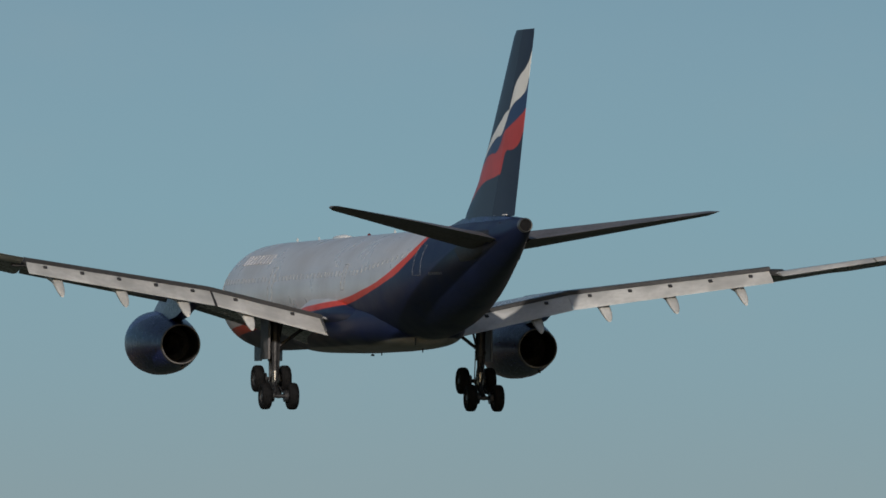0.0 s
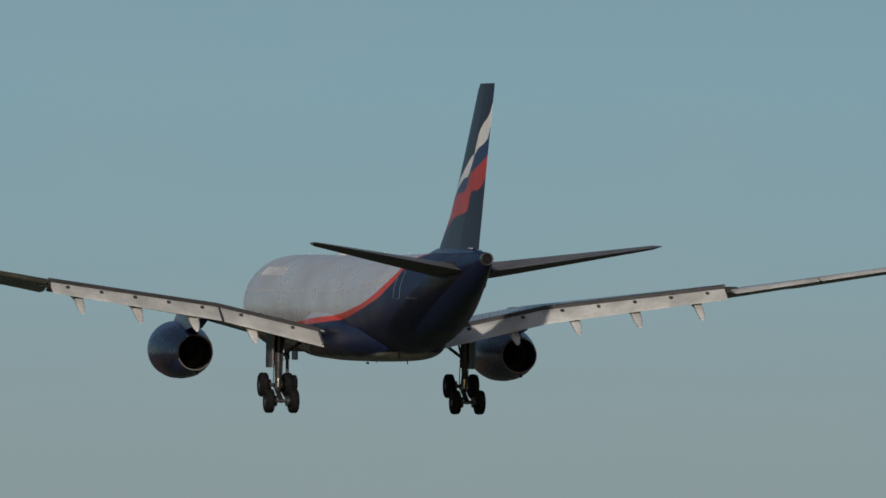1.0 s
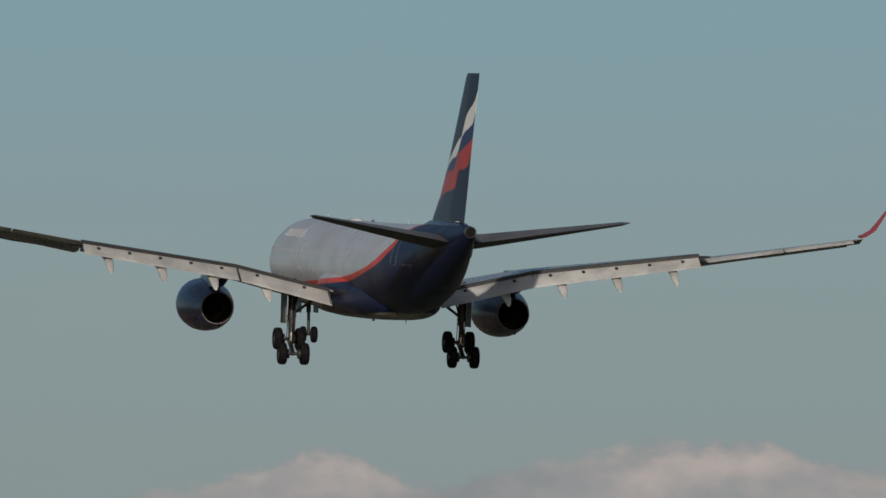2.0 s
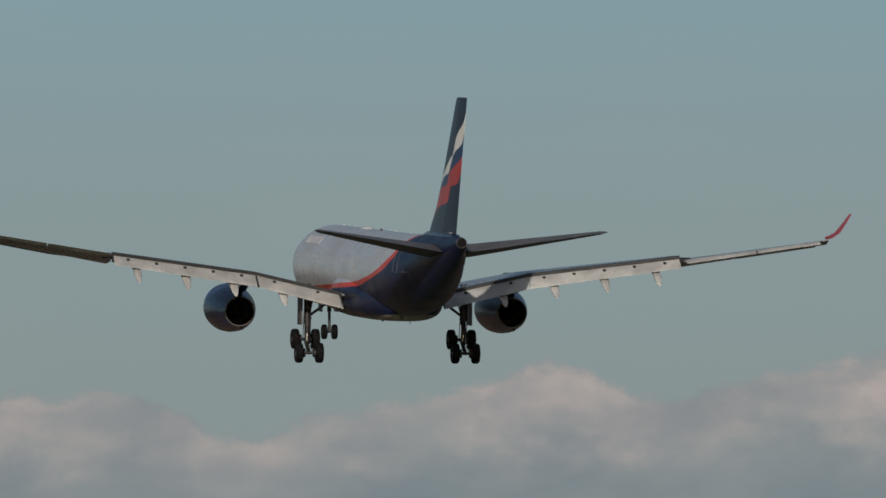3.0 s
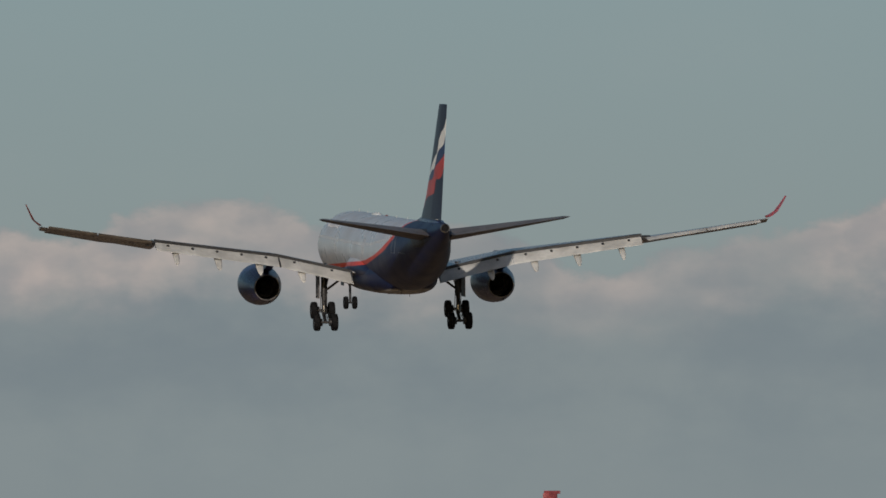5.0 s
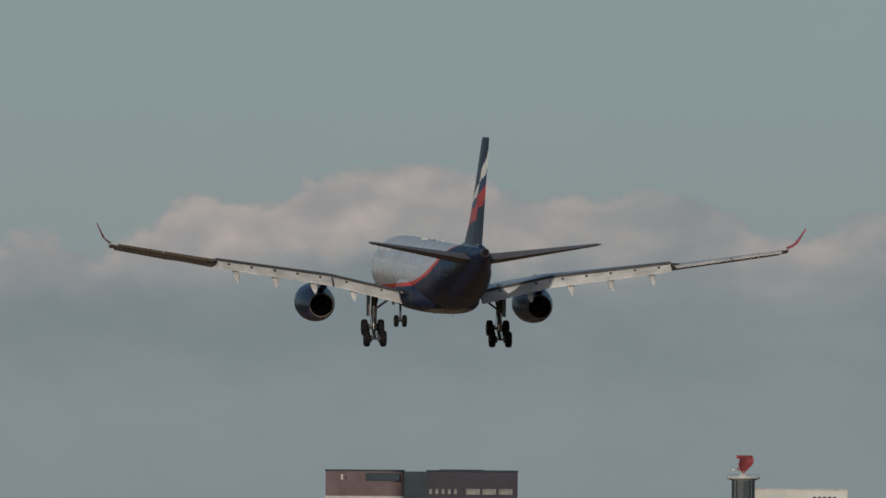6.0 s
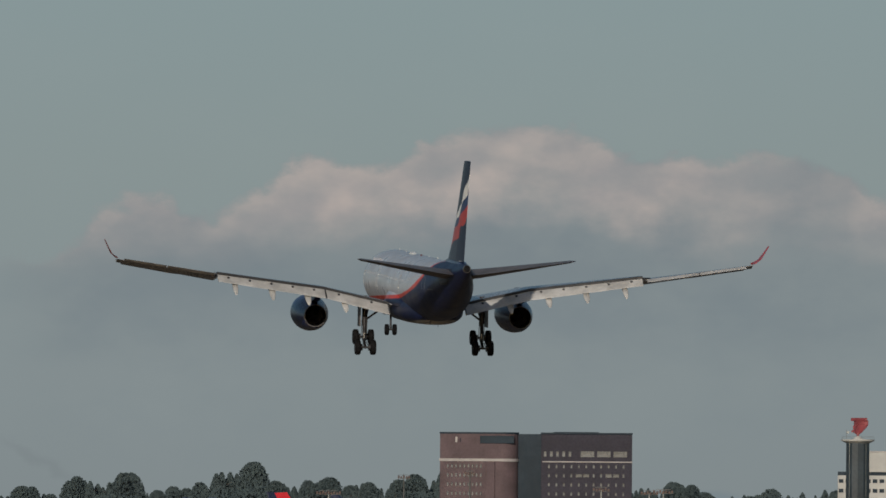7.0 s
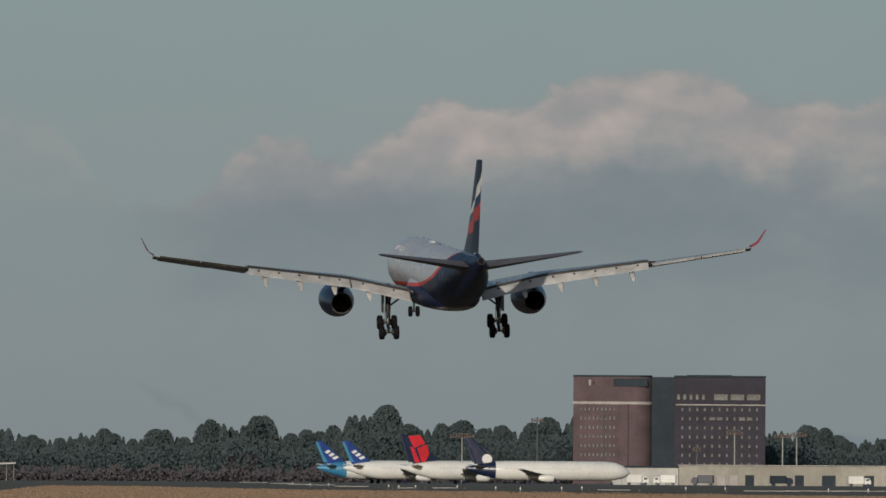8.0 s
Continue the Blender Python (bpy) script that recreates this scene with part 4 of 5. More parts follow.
def tree(kind, seed):
    """A tree of unit height 10 m: tapered trunk, limbs, and a crown of many rough clumps."""
    rng = random.Random(seed)
    e = thing("tree", "dark evergreen tree at the airfield's edge" if kind != "bare" else "leafless grey-brown tree at the airfield's edge", "tree", "trees beyond the airfield")
    bm = B()
    rod(bm, (0, 0, 0), (0.1, 0, 5.5), 0.28, 0.14, 8)
    rod(bm, (0.1, 0, 5.4), (0.15, 0.05, 9.3), 0.14, 0.04, 6)
    for i in range(7):
        a, z = rng.uniform(0, 6.28), 2.5 + i * 0.85
        rod(bm, (0.08, 0, z), (math.cos(a) * 1.5, math.sin(a) * 1.5, z + 0.8), 0.08, 0.03, 5)
    fpart("trunk", bm, "bark", e)
    crown = Clumps(seed + 50)
    # a dense heart of larger clumps under a coat of fine sprays
    for i in range(3600):
        heart = i < 140
        f = rng.random()
        if kind == "spire":
            z, w = 1.2 + 8.6 * f, 1.7 * (1 - f) ** 0.75 + 0.08
        elif kind == "cedar":
            z, w = 1.4 + 8.3 * f, 2.5 * (1 - f * f) ** 0.8 * (0.8 + 0.2 * math.sin(9 * f + seed)) + 0.12
        elif kind == "round":
            z, w = 1.6 + 8.1 * f, 3.1 * math.sqrt(max(0.02, 1 - (2 * f - 0.85) ** 2 / 1.4))
        else:
            z, w = 1.6 + 8.1 * f, 3.1 * math.sqrt(max(0.02, 1 - (2 * f - 1.0) ** 2))
        a = rng.uniform(0, 6.28)
        lobe = 0.86 + 0.14 * math.sin(3 * a + seed) * math.sin(4 * f + seed)
        if heart:
            q = w * 0.72 * math.sqrt(rng.uniform(0.05, 1.0)) * lobe
            crown.add((math.cos(a) * q, math.sin(a) * q, 0.3 + z * 0.94), rng.uniform(0.35, 0.6) * (0.5 if kind == "spire" else 1.0) * (1.1 - 0.5 * f), 1.0)
        else:
            q = w * math.sqrt(rng.uniform(0.3, 1.0)) * lobe
            crown.spray((math.cos(a) * q, math.sin(a) * q, z), rng.uniform(0.14, 0.34) * (0.75 if kind == "spire" else 1.0) * (1.1 - 0.35 * f))
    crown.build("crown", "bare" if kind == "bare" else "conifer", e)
    return e


# skyline of the woods: bearing, height of the tree tops
SKYLINE = ((3.666, 13.5), (4.473, 14.9), (4.651, 16.5), (4.691, 16.2), (4.734, 12.2), (4.829, 13.6), (4.876, 12.2), (4.971, 15.4), (5.054, 14.8), (5.137, 14.5), (5.184, 12.8), (5.260, 13.8), (5.272, 15.7), (5.289, 13.1), (5.320, 16.5), (5.351, 14.2), (5.434, 13.9), (5.469, 16.6), (5.564, 17.6), (5.659, 19.2), (5.706, 18.8), (5.754, 17.5), (5.801, 14.7), (5.896, 14.5), (6.038, 15.7), (6.110, 21.1), (6.181, 21.9), (6.252, 23.9), (6.288, 22.9), (6.323, 19.3), (6.383, 18.2), (6.489, 17.1), (6.632, 18.5), (6.750, 17.3), (6.845, 17.7), (6.940, 19.7), (6.987, 21.0), (7.047, 23.0), (7.225, 16.4), (7.794, 16.7), (7.853, 17.1), (7.936, 15.6), (8.031, 17.2), (8.102, 15.7), (8.174, 14.2), (8.269, 13.7), (8.335, 14.3), (8.411, 15.1), (8.648, 15.6), (8.719, 17.2), (8.862, 17.6), (8.957, 16.1), (9.123, 17.0), (10.072, 16.9))


def skyline(az):
    for (a0, h0), (a1, h1) in zip(SKYLINE, SKYLINE[1:]):
        if a0 <= az <= a1:
            return h0 + (h1 - h0) * (az - a0) / (a1 - a0)
    return 14.0


def woods():
    rng = random.Random(11)
    kinds = [tree(k, i) for i, k in enumerate(("cedar", "round", "spire", "cedar", "round", "bare", "cedar", "bare"))]
    used = set()
    az = 4.35
    while az < 9.2:
        h = skyline(az) * rng.uniform(0.76, 0.9)
        k = rng.choice((0, 1, 3, 4, 6, 1, 4, 0, 3, 2))
        d = rng.uniform(4560, 4660)
        m = Matrix.Translation(far(az, d, -0.1)) @ pose(0, 0, 0, 0, 0, rng.uniform(0, 360)) @ Matrix.Diagonal((h / 10 * rng.uniform(0.8, 1.1), h / 10 * rng.uniform(0.8, 1.1), h / 9.9, 1))
        if k in used:
            copy_thing(kinds[k], m)
        else:
            kinds[k].matrix_basis = m
            used.add(k)
        az += rng.uniform(0.021, 0.041) * (h / 17)
    az = 4.35
    while az < 9.2:
        h = min(13.0, skyline(az) * rng.uniform(0.45, 0.72))
        k = rng.choice((5, 7, 1, 5, 4, 7))
        d = rng.uniform(4480, 4540)
        m = Matrix.Translation(far(az, d, -0.1)) @ pose(0, 0, 0, 0, 0, rng.uniform(0, 360)) @ Matrix.Diagonal((h / 10, h / 10, h / 9.9, 1))
        if k in used:
            copy_thing(kinds[k], m)
        else:
            kinds[k].matrix_basis = m
            used.add(k)
        az += rng.uniform(0.05, 0.11)
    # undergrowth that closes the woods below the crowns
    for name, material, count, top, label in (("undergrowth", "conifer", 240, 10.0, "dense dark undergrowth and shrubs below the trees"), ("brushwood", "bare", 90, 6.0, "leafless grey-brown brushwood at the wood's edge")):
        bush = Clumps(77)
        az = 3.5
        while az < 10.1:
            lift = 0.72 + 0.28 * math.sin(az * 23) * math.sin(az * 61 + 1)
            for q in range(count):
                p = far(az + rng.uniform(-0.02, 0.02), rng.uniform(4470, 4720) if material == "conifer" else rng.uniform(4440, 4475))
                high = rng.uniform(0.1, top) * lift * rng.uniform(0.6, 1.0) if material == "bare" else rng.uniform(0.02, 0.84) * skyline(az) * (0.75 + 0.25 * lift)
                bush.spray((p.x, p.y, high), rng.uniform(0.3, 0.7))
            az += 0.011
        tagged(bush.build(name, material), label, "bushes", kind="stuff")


woods()


def facing(az, d, z=0.0, turn=0.0):
    """A pose on the ground there whose -Y side faces the camera, turned to its left by some degrees."""
    p = far(az, d, z)
    return pose(p.x, p.y, p.z, 0, 0, -az + turn)


def hotel():
    """A tall brick hotel of two wings that meet at a dark recess."""
    d = 4400.0
    e = thing("hotel", "tall brown brick hotel with rows of small windows", "building", at=facing(7.4098, d))
    top = 34.87
    k = d / 24111

    def block(name, x0, x1, y0, y1, z0, z1, mat, label=""):
        bm = B()
        box(bm, (x1 - x0, y1 - y0, z1 - z0), ((x0 + x1) / 2, (y0 + y1) / 2, (z0 + z1) / 2), None, 0.08)
        return fpart(name, bm, mat, e, label)

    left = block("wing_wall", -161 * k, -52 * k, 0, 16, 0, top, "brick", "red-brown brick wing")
    # the right wing's shade is painted in with a darker plum colour
    right = block("wing_wall", 18 * k, 179 * k, 0.8, 16, 0, top - 0.25, "plum_tile", "brick wing coloured darker for its shade")
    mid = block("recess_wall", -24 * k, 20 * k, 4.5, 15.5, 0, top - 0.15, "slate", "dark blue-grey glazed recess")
    block("stair_shaft", -80 * k, -64 * k, -0.7, 0.2, 0, top - 9.2, "brick")
    # the wing ends in a rounded corner
    for name, r, z0, z1, mat in (("rounded_corner", 30 * k, 0, top, "brick"), ("corner_band", 30 * k + 0.2, top - 9.1, top - 8.2, "stone"), ("corner_parapet", 30 * k + 0.12, top - 0.2, top + 0.35, "slate")):
        bm = B()
        rod(bm, (-52 * k, 30 * k, z0), (-52 * k, 30 * k, z1), r, r, 40)
        fpart(name, bm, mat, e, smooth=True)
    for x0, x1 in ((-161, -52), (18, 179)):
        block("parapet", x0 * k - 0.15, x1 * k + 0.15, -0.12 if x0 < 0 else 0.68, 16.1, top - 0.2, top + 0.35, "slate")
    block("string_course", -161 * k - 0.2, -52 * k, -0.2, 0.1, top - 9.1, top - 8.2, "stone", "pale stone band")
    block("string_course", 20 * k, 179 * k + 0.2, 0.5, 0.9, top - 9.3, top - 8.9, "stone")
    block("top_glazing", -90 * k, -30 * k, -0.25, 0.1, top - 3.3, top - 0.8, "slate", "dark glazed band under the roof")
    # sign near the roof, as plain shapes
    block("sign_board", -134 * k, -130 * k, -0.2, 0.0, top - 3.0, top - 1.2, "stone")
    block("sign_board", -126 * k, -124 * k, -0.2, 0.0, top - 2.9, top - 1.6, "plum_tile")

    def opening(parent, x, y, z, w, h):
        key = (round(w, 2), round(h, 2))
        if key not in opening.made:
            bm = B()
            box(bm, (w, 0.3, h), (0, 0, 0), None, 0.04)
            me = finish_mesh(bm, "window", False)
            me.materials.append(F["pane"])
            opening.made[key] = me
        ob = new("window", opening.made[key])
        ob.parent, ob.matrix_basis = parent, pose(x, y, z)
    opening.made = {}
    for row in range(8):
        z = top - 10.6 - row * 2.95
        for c in range(9):
            opening(left, (-147 + c * 7.3) * k if c < 9 else 0, -0.02, z, 0.55, 1.15)
        for c in range(11):
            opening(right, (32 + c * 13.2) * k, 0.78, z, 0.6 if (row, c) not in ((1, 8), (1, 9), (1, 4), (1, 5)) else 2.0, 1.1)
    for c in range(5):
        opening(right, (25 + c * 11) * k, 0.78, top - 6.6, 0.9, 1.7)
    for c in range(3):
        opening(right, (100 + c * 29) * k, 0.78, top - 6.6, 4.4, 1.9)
    block("plant_room", 40 * k, 120 * k, 5, 14, top - 0.3, top + 0.6, "slate")
    block("podium", -30 * k, 185 * k, -9, 0.7, 0, 4.5, "concrete")
    return e


hotel()


def radar_tower():
    d = 4300.0
    e = thing("radar_tower", "dark airport tower with a red rotating radar antenna on its platform", "tower", at=facing(8.7834, d))
    top = 1.6 + d * math.tan(radians(0.4144)) - 0.2
    bm = B()
    lathe(bm, [(0, 3.75), (top, 3.65)], 12, "z")
    fpart("shaft", bm, "tower", e, "dark green-grey octagonal shaft")
    for i in range(4):
        bm = B()
        a = radians(45 + 90 * i)
        rod(bm, (3.72 * math.cos(a), 3.72 * math.sin(a), 0), (3.66 * math.cos(a), 3.66 * math.sin(a), top), 0.07, n=6)
        fpart("corner_rib", bm, "pole", e)
    bm = B()
    lathe(bm, [(top - 0.8, 3.6), (top - 0.1, 5.2), (top + 0.35, 5.3), (top + 0.4, 5.1), (top + 0.42, 0.01)], 24, "z")
    fpart("platform", bm, "concrete", e, "pale round platform")
    bm = B()
    for i in range(16):
        a = 2 * math.pi * i / 16
        rod(bm, (5.1 * math.cos(a), 5.1 * math.sin(a), top + 0.3), (5.1 * math.cos(a), 5.1 * math.sin(a), top + 1.2), 0.035, n=5)
        b = 2 * math.pi * (i + 1) / 16
        rod(bm, (5.1 * math.cos(a), 5.1 * math.sin(a), top + 1.2), (5.1 * math.cos(b), 5.1 * math.sin(b), top + 1.2), 0.035, n=5)
    fpart("railing", bm, "pole", e)
    bm = B()
    lathe(bm, [(top + 0.4, 1.6), (top + 1.0, 1.2), (top + 1.5, 0.5)], 16, "z")
    fpart("turntable", bm, "concrete", e)
    bm = B()
    rod(bm, (-3.6, -0.5, top + 0.4), (-3.6, -0.5, top + 3.4), 0.06, n=6)
    box(bm, (0.9, 0.5, 0.8), (-3.2, -0.5, top + 2.6), None, 0.05)
    fpart("small_dish", bm, "pole", e)
    at = pose(0, 0, top + 1.4)
    # a red parabolic sail with a bar on top, which turns on the platform
    bm = B()
    loops = []
    for i in range(13):
        x = -3.1 + 6.2 * i / 12
        q = abs(x) / 3.1
        low = 0.4 + 2.6 * q ** 1.6
        loops.append([(x, -0.9 * q * q + dy, z) for dy, z in ((-0.12, low), (0.12, low), (-0.35, 3.6), (-0.35, 5.0), (-0.6, 5.0), (-0.6, 3.6))])
    loft(bm, loops)
    ant = fpart("antenna", bm, "radar_red", e, "red radar sail", at)
    bm = B()
    box(bm, (7.0, 0.5, 1.0), (0, -0.5, 5.3), None, 0.1)
    fpart("antenna_bar", bm, "radar_red", ant)
    bm = B()
    rod(bm, (0, 0, 0), (0, 0, 1.2), 0.45)
    rod(bm, (0, -0.2, 0.5), (0, 2.4, 1.4), 0.15)
    rod(bm, (0, 0.2, 4.2), (0, 2.4, 1.6), 0.1)
    box(bm, (0.6, 0.5, 0.6), (0, 2.4, 1.5), None, 0.05)
    fpart("feed_arm", bm, "radar_red", ant)
    return e, ant, at


tower, antenna, ANTENNA_AT = radar_tower()


def office_block():
    d = 4380.0
    e = thing("office_block", "white airport office block with a blank upper storey", "building", at=facing(9.0041, d))
    k = d / 24111
    top = 1.6 + d * math.tan(radians(0.365))

    def block(name, x0, x1, y0, y1, z0, z1, mat):
        bm = B()
        box(bm, (x1 - x0, y1 - y0, z1 - z0), ((x0 + x1) / 2, (y0 + y1) / 2, (z0 + z1) / 2), None, 0.08)
        return fpart(name, bm, mat, e)
    wall = block("upper_wall", -75 * k, 92 * k, 0, 14, top - 6.5, top, "concrete")
    block("lower_wall", -128 * k, 92 * k, 0.6, 14, 0, top - 7.6, "concrete")
    block("window_band", -128 * k, 92 * k, 0.9, 13, top - 7.7, top - 6.4, "slate")
    for i in range(5):
        block("sign_bar", (30 + i * 9) * k, (36 + i * 9) * k, -0.15, 0.05, top - 3.0, top - 2.2, "slate")
    bm = B()
    box(bm, (1.5, 0.3, 1.2), (0, 0, 0), None, 0.04)
    me = finish_mesh(bm, "window", False)
    me.materials.append(F["slate"])
    for row in range(3):
        for c in range(18):
            ob = new("window", me)
            ob.parent, ob.matrix_basis = e, pose((-122 + c * 12) * k, 0.55, top - 9.4 - row * 3.1)
    block("roof_cap", -76 * k, 93 * k, -0.15, 14.2, top - 0.2, top + 0.25, "stone")


office_block()


def terminal():
    d = 3880.0
    e = thing("cargo_shed", "long low beige sheet-clad shed beside the apron", "building", at=facing(8.0076, d))
    k = d / 24111
    h = 5.64

    def block(name, x0, x1, y0, y1, z0, z1, mat, label=""):
        bm = B()
        box(bm, (x1 - x0, y1 - y0, z1 - z0), ((x0 + x1) / 2, (y0 + y1) / 2, (z0 + z1) / 2), None, 0.05)
        return fpart(name, bm, mat, e, label)
    wall = block("wall", -225 * k, 330 * k, 0, 18, 0, h, "beige")
    block("roof", -227 * k, 332 * k, -0.4, 18.4, h, h + 0.25, "stone")
    block("annex", -345 * k, -226 * k, 2, 16, 0, h - 0.7, "concrete")
    block("annex_roof", -347 * k, -226 * k, 1.6, 16.4, h - 0.7, h - 0.2, "slate", "blue-grey flat roof")
    for i in range(40):
        bm = B()
        box(bm, (0.16, 0.12, h - 0.3), ((-220 + i * 14) * k, -0.06, h / 2), None, 0.02)
        fpart("cladding_rib", bm, "beige", wall)
    for x, w in ((-190, 9), (-150, 7), (-128, 7), (-100, 8), (-12, 8), (40, 12), (110, 10)):
        block("shutter_door", (x - w) * k, (x + w) * k, -0.15, 0.05, 0, 3.0, "stone" if w % 2 else "slate")
    for x in (-330, -300, -270, -245):
        block("annex_door", (x - 5) * k, (x + 5) * k, 1.85, 2.05, 0, 2.6, "pole")


terminal()


def light_mast(az, d, height, heads, label):
    e = thing("light_mast", label, "light mast", "apron light masts", facing(az, d))
    bm = B()
    rod(bm, (0, 0, 0), (0, 0, height), 0.34, 0.2, 10)
    fpart("pole", bm, "pole" if heads > 5 else "dark_pole", e, smooth=True)
    bm = B()
    box(bm, (heads * 0.85, 0.5, 0.16), (0, 0, height - 0.3))
    box(bm, (heads * 0.6, 0.4, 0.14), (0, 0, height + 0.8))
    rod(bm, (0, 0, height), (0, 0, height + 1.2), 0.12)
    fpart("head_frame", bm, "dark_pole", e)
    for i in range(heads):
        bm = B()
        box(bm, (0.6, 0.7, 0.6), ((i - (heads - 1) / 2) * 0.85, -0.2, height + (0.0 if i % 2 else 0.25)), pose(0, 0, 0, 30), 0.06)
        fpart("floodlight", bm, "lamp", e)
    return e


for az, d, h, heads in ((6.876, 4450, 20.6, 5), (6.560, 4100, 14.2, 9), (7.154, 3980, 19.8, 4), (7.547, 3900, 10.1, 3), (7.706, 3900, 15.0, 6), (7.908, 3900, 14.1, 6), (7.967, 3905, 14.5, 7)):
    light_mast(az, d, h, heads, "tall apron floodlight mast with a lamp cluster")


def parked_jet(az, d, turn, paint, marks, fin_top=12.0, length=37.0, fin_long=1.0, group="parked jets", label=""):
    """A parked jet, +X ahead, seen from its right-hand side; its size and girth fit the camera's view."""
    e = thing("parked_jet", label, "airplane", group, facing(az, d, 0, turn))
    bm = B()
    zc = 3.75
    fat = 1.32
    hull = ((0, 0.55, 0.2, 0.22), (1.2, 0.5, 0.45, 0.5), (4, 0.3, 1.0, 1.15), (8, 0.08, 1.6, 1.75), (11, 0, 1.93, 1.95), (length - 7, 0, 1.95, 1.95), (length - 4, -0.08, 1.75, 1.75), (length - 2, -0.25, 1.3, 1.3), (length - 0.7, -0.4, 0.75, 0.7), (length, -0.5, 0.08, 0.08))
    loops = []
    for x, dz, a, b in hull:
        loops.append([(x, a * fat * math.cos(t), zc + dz + b * fat * math.sin(t)) for t in [2 * math.pi * i / 28 for i in range(28)]])
    loft(bm, loops)
    body = fpart("fuselage", bm, paint[0], e, smooth=True)
    if paint[2]:
        bm = B()
        loft(bm, [[(x, a * fat * 1.012 * math.cos(t), zc + dz + b * fat * 1.012 * math.sin(t)) for t in [2 * math.pi * i / 28 for i in range(28)]] for x, dz, a, b in hull[:4]])
        fpart("aft_fuselage", bm, paint[2], e, smooth=True)
    zr = zc + 1.6
    bm = B()
    prof = ((0, 0), (0.2, 0.8), (0.5, 1), (1, 0.1), (1, -0.1), (0.5, -1), (0.2, -0.8))
    loft(bm, [[(x0 - c * u, 0.16 * w, z) for u, w in prof] for z, x0, c in ((zr - 0.5, 9.2 * fin_long, 6.6 * fin_long), (zr + 0.4, 8.0 * fin_long, 5.9 * fin_long), (fin_top - 0.2, 1.9 * fin_long, 2.3 * fin_long), (fin_top, 1.5 * fin_long, 1.9 * fin_long))])
    fin = fpart("fin", bm, paint[1], e)
    bm = B()
    loft(bm, [[(x0 - c * u, 0.17 * w, z) for u, w in prof] for z, x0, c in ((zr + 0.5, 3.2, 1.3), (fin_top - 0.3, 0.35, 0.8))])
    fpart("rudder", bm, paint[3], fin)
    for poly, mat in marks:
        for s in (-1, 1):
            bm = B()
            a = [bm.verts.new((x * fin_long, s * 0.2, zr + z * (fin_top - zr))) for x, z in poly]
            b = [bm.verts.new((x * fin_long, s * 0.13, zr + z * (fin_top - zr))) for x, z in poly]
            bm.faces.new(a)
            bm.faces.new(b[::-1])
            for i in range(len(a)):
                j = (i + 1) % len(a)
                bm.faces.new((a[i], a[j], b[j], b[i]))
            fpart("tail_mark", bm, mat, fin)
    for s in (-1, 1):
        bm = B()
        loft(bm, [[(x0 - c * u, s * y, z + 0.12 * w) for u, w in prof] for y, x0, c, z in ((0.5, 6.2, 3.6, zc + 0.9), (6.2, 2.6, 1.4, zc + 1.5))])
        fpart("tailplane", bm, "jet_white", e)
        bm = B()
        loft(bm, [[(x0 - c * u, s * y, z + 0.25 * w) for u, w in prof] for y, x0, c, z in ((1.5, 22.5, 6.4, zc - 1.2), (6, 19.4, 3.8, zc - 0.8), (17, 13.2, 1.5, zc + 0.3))])
        wing = fpart("wing", bm, "pole", e)
        bm = B()
        lathe(bm, [(0, 0.6), (1.2, 0.95), (3.0, 1.05), (3.9, 0.95), (4.0, 0.85), (3.7, 0.8), (3.2, 0.1)], 20, "x")
        fpart("nacelle", bm, "jet_white", e, at=pose(19.0, s * 5.7, zc - 2.0), smooth=True)
        bm = B()
        rod(bm, (16.5, s * 3.7, 0.6), (16.5, s * 3.7, zc - 1.2), 0.14)
        fpart("gear_strut", bm, "pole", e)
        for dx in (-0.02,):
            bm = B()
            rod(bm, (16.5, s * 3.4, 0.57), (16.5, s * 4.0, 0.57), 0.57, n=18)
            fpart("wheel", bm, "night", e)
    bm = B()
    rod(bm, (length - 5, 0, 0.4), (length - 5, 0, zc - 1.5), 0.1)
    rod(bm, (length - 5, -0.3, 0.4), (length - 5, 0.3, 0.4), 0.4, n=16)
    fpart("nose_gear", bm, "night", e)
    for s in (-1, 1):
        for i in range(26):
            if i == 0 and s == -1:
                bm = B()
                box(bm, (0.24, 0.06, 0.34))
                me = finish_mesh(bm, "cabin_window", False)
                me.materials.append(F["jet_glass"])
            ob = new("cabin_window", me)
            ob.parent, ob.matrix_basis = body, pose(10.5 + i * 0.8, s * 2.5, zc + 0.5)
    return e


BARS = [(((6.2 - 1.15 * i, 0.28 + 0.13 * i), (5.5 - 1.15 * i, 0.36 + 0.13 * i), (4.2 - 1.05 * i, 0.26 + 0.13 * i), (4.9 - 1.05 * i, 0.18 + 0.13 * i)), "jet_white") for i in range(3)]
parked_jet(5.9507, 3760, 14, ("jet_white", "blue", "sky_blue", "sky_blue"), BARS, 11.6, 37, 1.0, "parked jets", "white parked jet with a deep blue tail and pale blue rudder")
parked_jet(6.0622, 3740, 14, ("jet_white", "blue", "", "sky_blue"), BARS, 11.6, 37, 1.0, "parked jets", "white parked jet with a deep blue tail and pale blue rudder")
WEDGE = [(((1.2, 0.97), (3.6, 1.0), (4.6, 0.72), (2.4, 0.55)), "tail_red"), (((1.6, 0.62), (2.5, 0.52), (3.6, 0.05), (2.6, 0.05)), "tail_red"), (((3.0, 0.55), (4.9, 0.68), (5.4, 0.35), (4.6, 0.05), (3.9, 0.05)), "tail_red")]
parked_jet(6.3066, 3690, 18, ("jet_white", "night", "", "night"), WEDGE, 13.2, 39, 1.45, "parked jets", "white parked jet with a dark blue tail and red wedge marks")
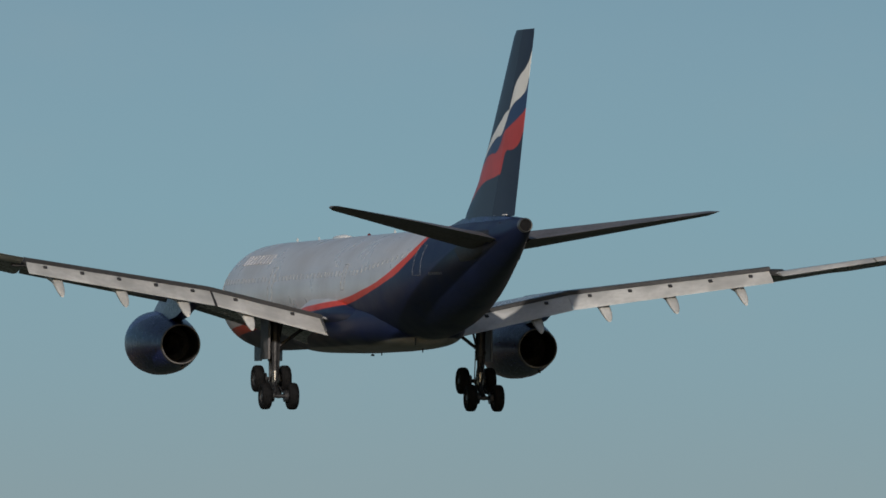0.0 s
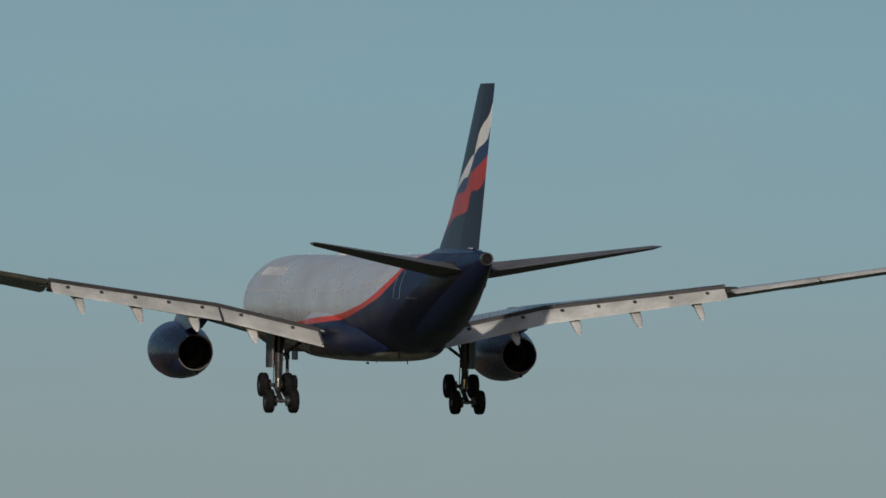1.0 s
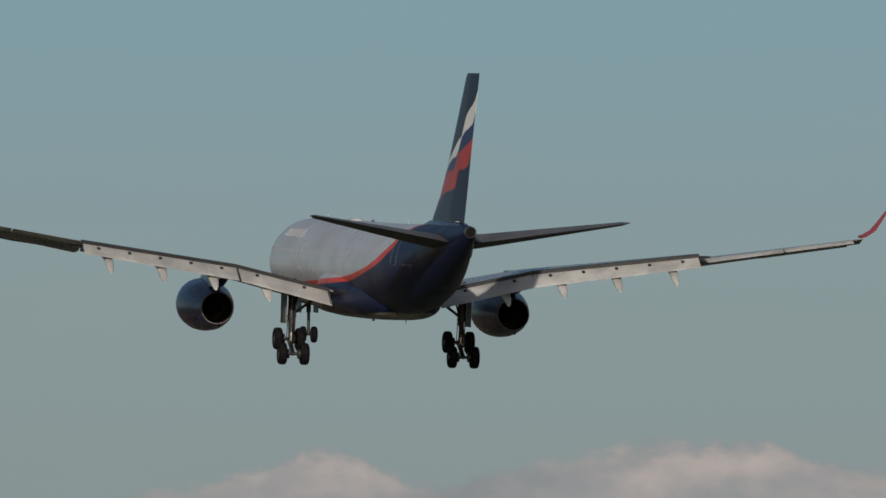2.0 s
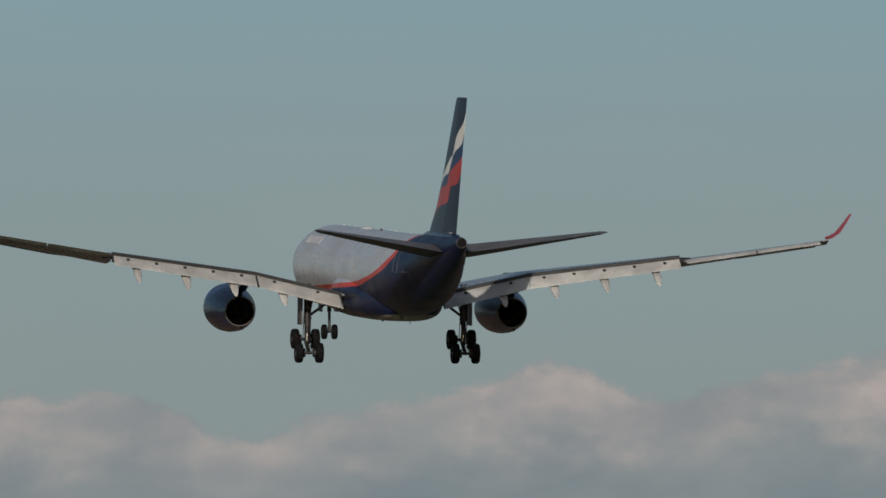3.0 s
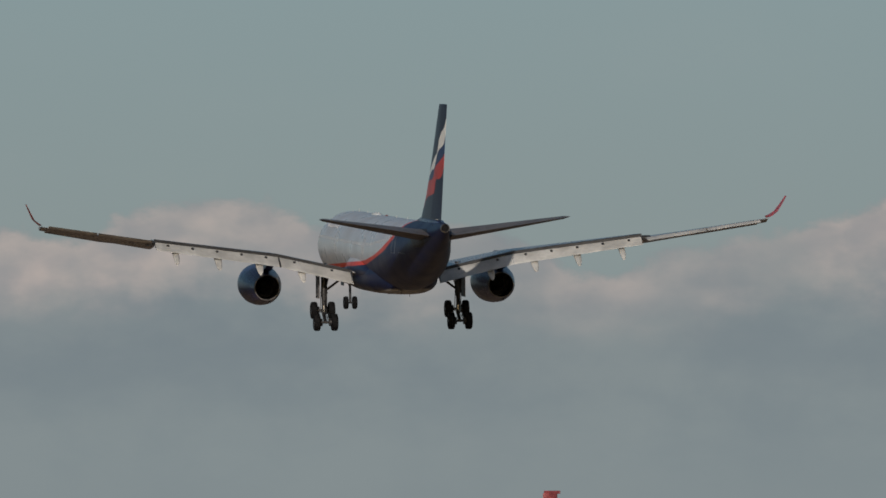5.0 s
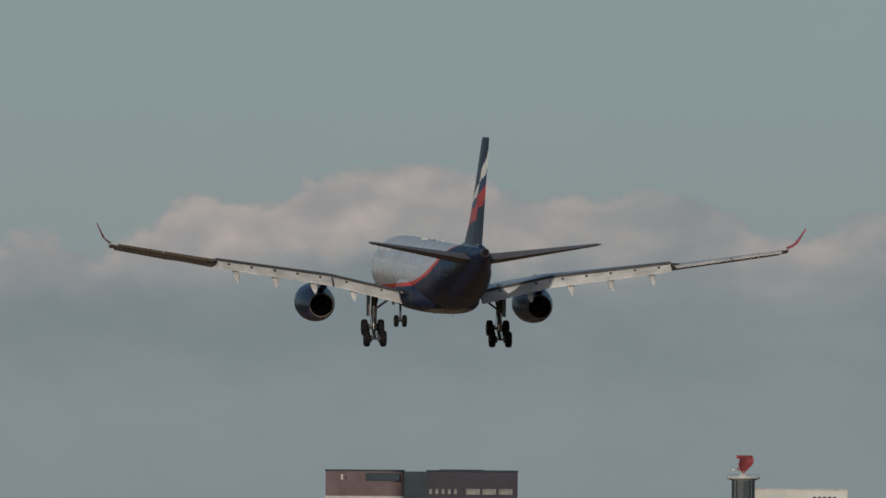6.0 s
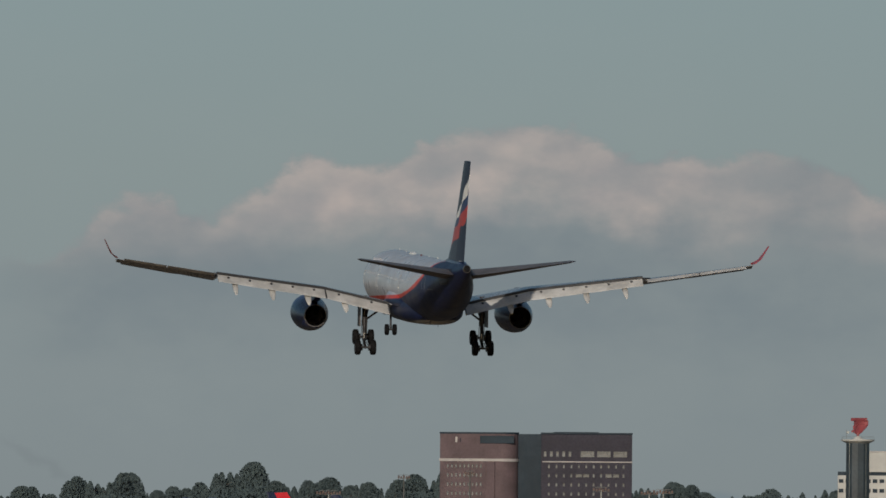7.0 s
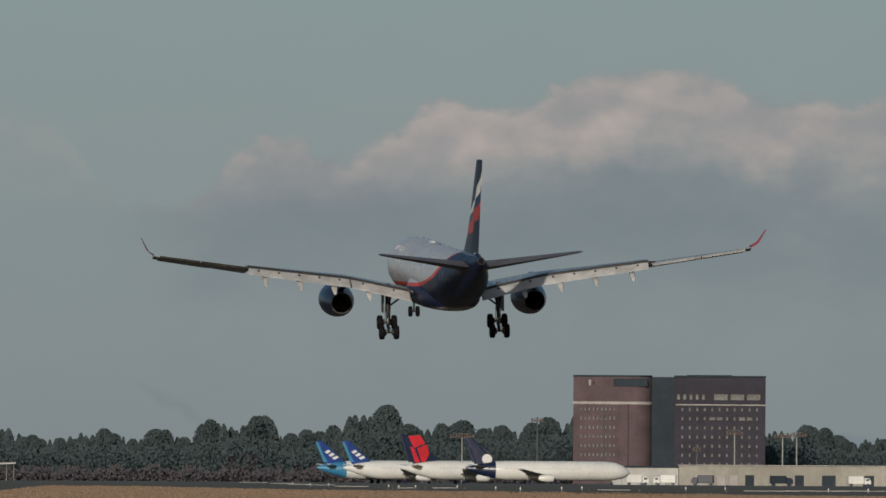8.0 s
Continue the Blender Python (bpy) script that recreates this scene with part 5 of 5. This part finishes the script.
DISC = [(tuple((5.3 + 1.25 * math.cos(2 * math.pi * i / 14), 0.20 + 0.19 * math.sin(2 * math.pi * i / 14)) for i in range(14)), "jet_white")]
parked_jet(6.5747, 3640, 8, ("jet_white", "night", "night", "night"), DISC, 12.4, 44.5, 1.1, "parked jets", "white parked jet with a night-blue tail and a pale round mark")


def service_truck(az, d, turn, cab, load, label):
    e = thing("service_truck", label, "truck", "apron vehicles", facing(az, d, 0, turn))
    bm = B()
    box(bm, (4.4, 2.2, 2.2), (-0.9, 0, 1.75), None, 0.12)
    fpart("cargo_body", bm, load, e)
    bm = B()
    loft(bm, [[(x, y, z) for x, z in ((1.4, 0.6), (3.2, 0.6), (3.2, 1.5), (2.7, 2.3), (1.4, 2.3))] for y in (-1.05, 1.05)])
    cabin = fpart("cab", bm, cab, e)
    bm = B()
    box(bm, (0.9, 2.15, 0.6), (2.3, 0, 1.8), None, 0.03)
    fpart("cab_glass", bm, "night", cabin)
    for x in (-2.2, 2.3):
        for y in (-0.95, 0.95):
            bm = B()
            rod(bm, (x, y - 0.14, 0.42), (x, y + 0.14, 0.42), 0.42, n=14)
            fpart("wheel", bm, "night", e)


service_truck(7.9033, 3820, 10, "night", "slate", "dark covered service truck on the apron")
service_truck(7.5735, 3830, 170, "night", "night", "dark covered service truck on the apron")
service_truck(8.2307, 3810, 5, "jet_white", "jet_white", "white service van on the apron")
service_truck(7.297, 3790, 4, "jet_white", "jet_white", "white service van on the apron")
service_truck(7.352, 3815, 172, "jet_white", "concrete", "pale high-sided service truck on the apron")
service_truck(7.4145, 3800, 175, "jet_white", "jet_white", "white service van on the apron")


def shelter():
    e = thing("shelter", "open shelter with a white flat roof at the wood's edge", "shelter", at=facing(4.6197, 4300))
    bm = B()
    box(bm, (11.0, 4, 0.5), (-0.6, 0, 5.3), pose(0, 0, 0, 0, -2, 0), 0.05)
    fpart("roof", bm, "concrete", e)
    for x in (-5, -1.5, 2, 4.3):
        bm = B()
        rod(bm, (x, -1.7, 0), (x, -1.7, 5.1), 0.12, n=8)
        fpart("post", bm, "pole", e)


shelter()


def edge_light(az, d):
    e = thing("runway_light", "small white airfield edge light in the turf", "runway light", "airfield edge lights", facing(az, d))
    bm = B()
    rod(bm, (0, 0, 0), (0, 0, 0.3), 0.06, n=8)
    fpart("stem", bm, "pole", e)
    bm = B()
    lathe(bm, [(0.28, 0.02), (0.3, 0.09), (0.45, 0.1), (0.55, 0.05), (0.64, 0.01)], 12, "z")
    fpart("lens", bm, "jet_white", e)


for az, d in ((5.922, 2221), (6.000, 2250), (6.295, 1897), (6.366, 1916), (6.542, 1964), (6.703, 1738), (6.807, 1614), (6.980, 1720), (5.849, 2648), (7.066, 1821), (7.502, 1839), (7.668, 1881), (8.269, 1766), (8.102, 1811), (6.252, 1983)):
    edge_light(az, d)


def marker_strip(az, d, width):
    e = thing("marker_board", "low white marker board along the taxiway", "sign", "taxiway marker boards", facing(az, d))
    bm = B()
    box(bm, (width * 0.6, 0.12, 0.09), (0, 0, 0.2), None, 0.02)
    fpart("board", bm, "concrete", e)
    for x in (-width / 2 + 0.2, width / 2 - 0.2):
        bm = B()
        rod(bm, (x, 0, 0), (x, 0, 0.3), 0.04, n=6)
        fpart("post", bm, "pole", e)


for az, d, w in ((5.683, 3497, 12), (5.801, 3037, 8), (5.872, 2660, 7), (5.967, 2531, 9), (6.098, 2158, 9), (6.323, 1905, 4), (6.489, 1949, 6), (7.201, 1769, 7), (7.865, 1756, 12), (8.055, 1800, 14), (8.245, 1845, 14)):
    marker_strip(az, d, w)


# ---- what moves ----
FLIGHT = [
    (0.0, 155.13, 676.11, 45.27, 0.422, 2.389, -0.510),
    (0.5, 155.04, 715.35, 43.77, 0.182, 2.817, -0.943),
    (1.0, 154.91, 754.64, 42.28, -0.010, 3.114, -0.447),
    (1.5, 154.74, 793.96, 40.79, -0.160, 3.298, 0.453),
    (2.0, 154.52, 833.33, 39.30, -0.269, 3.386, 0.441),
    (2.5, 154.27, 872.74, 37.81, -0.342, 3.397, 0.018),
    (3.0, 153.97, 912.19, 36.33, -0.382, 3.347, -0.369),
    (3.5, 153.62, 951.68, 34.85, -0.392, 3.253, -0.719),
    (4.0, 153.24, 991.21, 33.37, -0.375, 3.134, -1.171),
    (4.5, 152.81, 1030.79, 31.90, -0.336, 3.006, -1.433),
    (5.0, 152.35, 1070.40, 30.42, -0.277, 2.888, -1.198),
    (5.5, 151.84, 1110.06, 28.95, -0.202, 2.796, -0.708),
    (6.0, 151.28, 1149.76, 27.49, -0.115, 2.748, -0.094),
    (6.5, 150.69, 1189.50, 26.02, -0.017, 2.761, -0.047),
    (7.0, 150.05, 1229.29, 24.56, 0.086, 2.853, 0.080),
    (7.5, 149.37, 1269.11, 23.10, 0.191, 3.042, -0.432),
    (8.0, 148.65, 1308.98, 21.64, 0.296, 3.344, -1.266),
]


def motions():
    walk(airliner, [(t, aim(x, y, z, h, p, r)) for t, x, y, z, h, p, r in FLIGHT])
    walk(antenna, [(t / 2, ANTENNA_AT @ pose(0, 0, 0, 0, 0, 90 * (t / 2 - 5.5))) for t in range(17)])


motions()
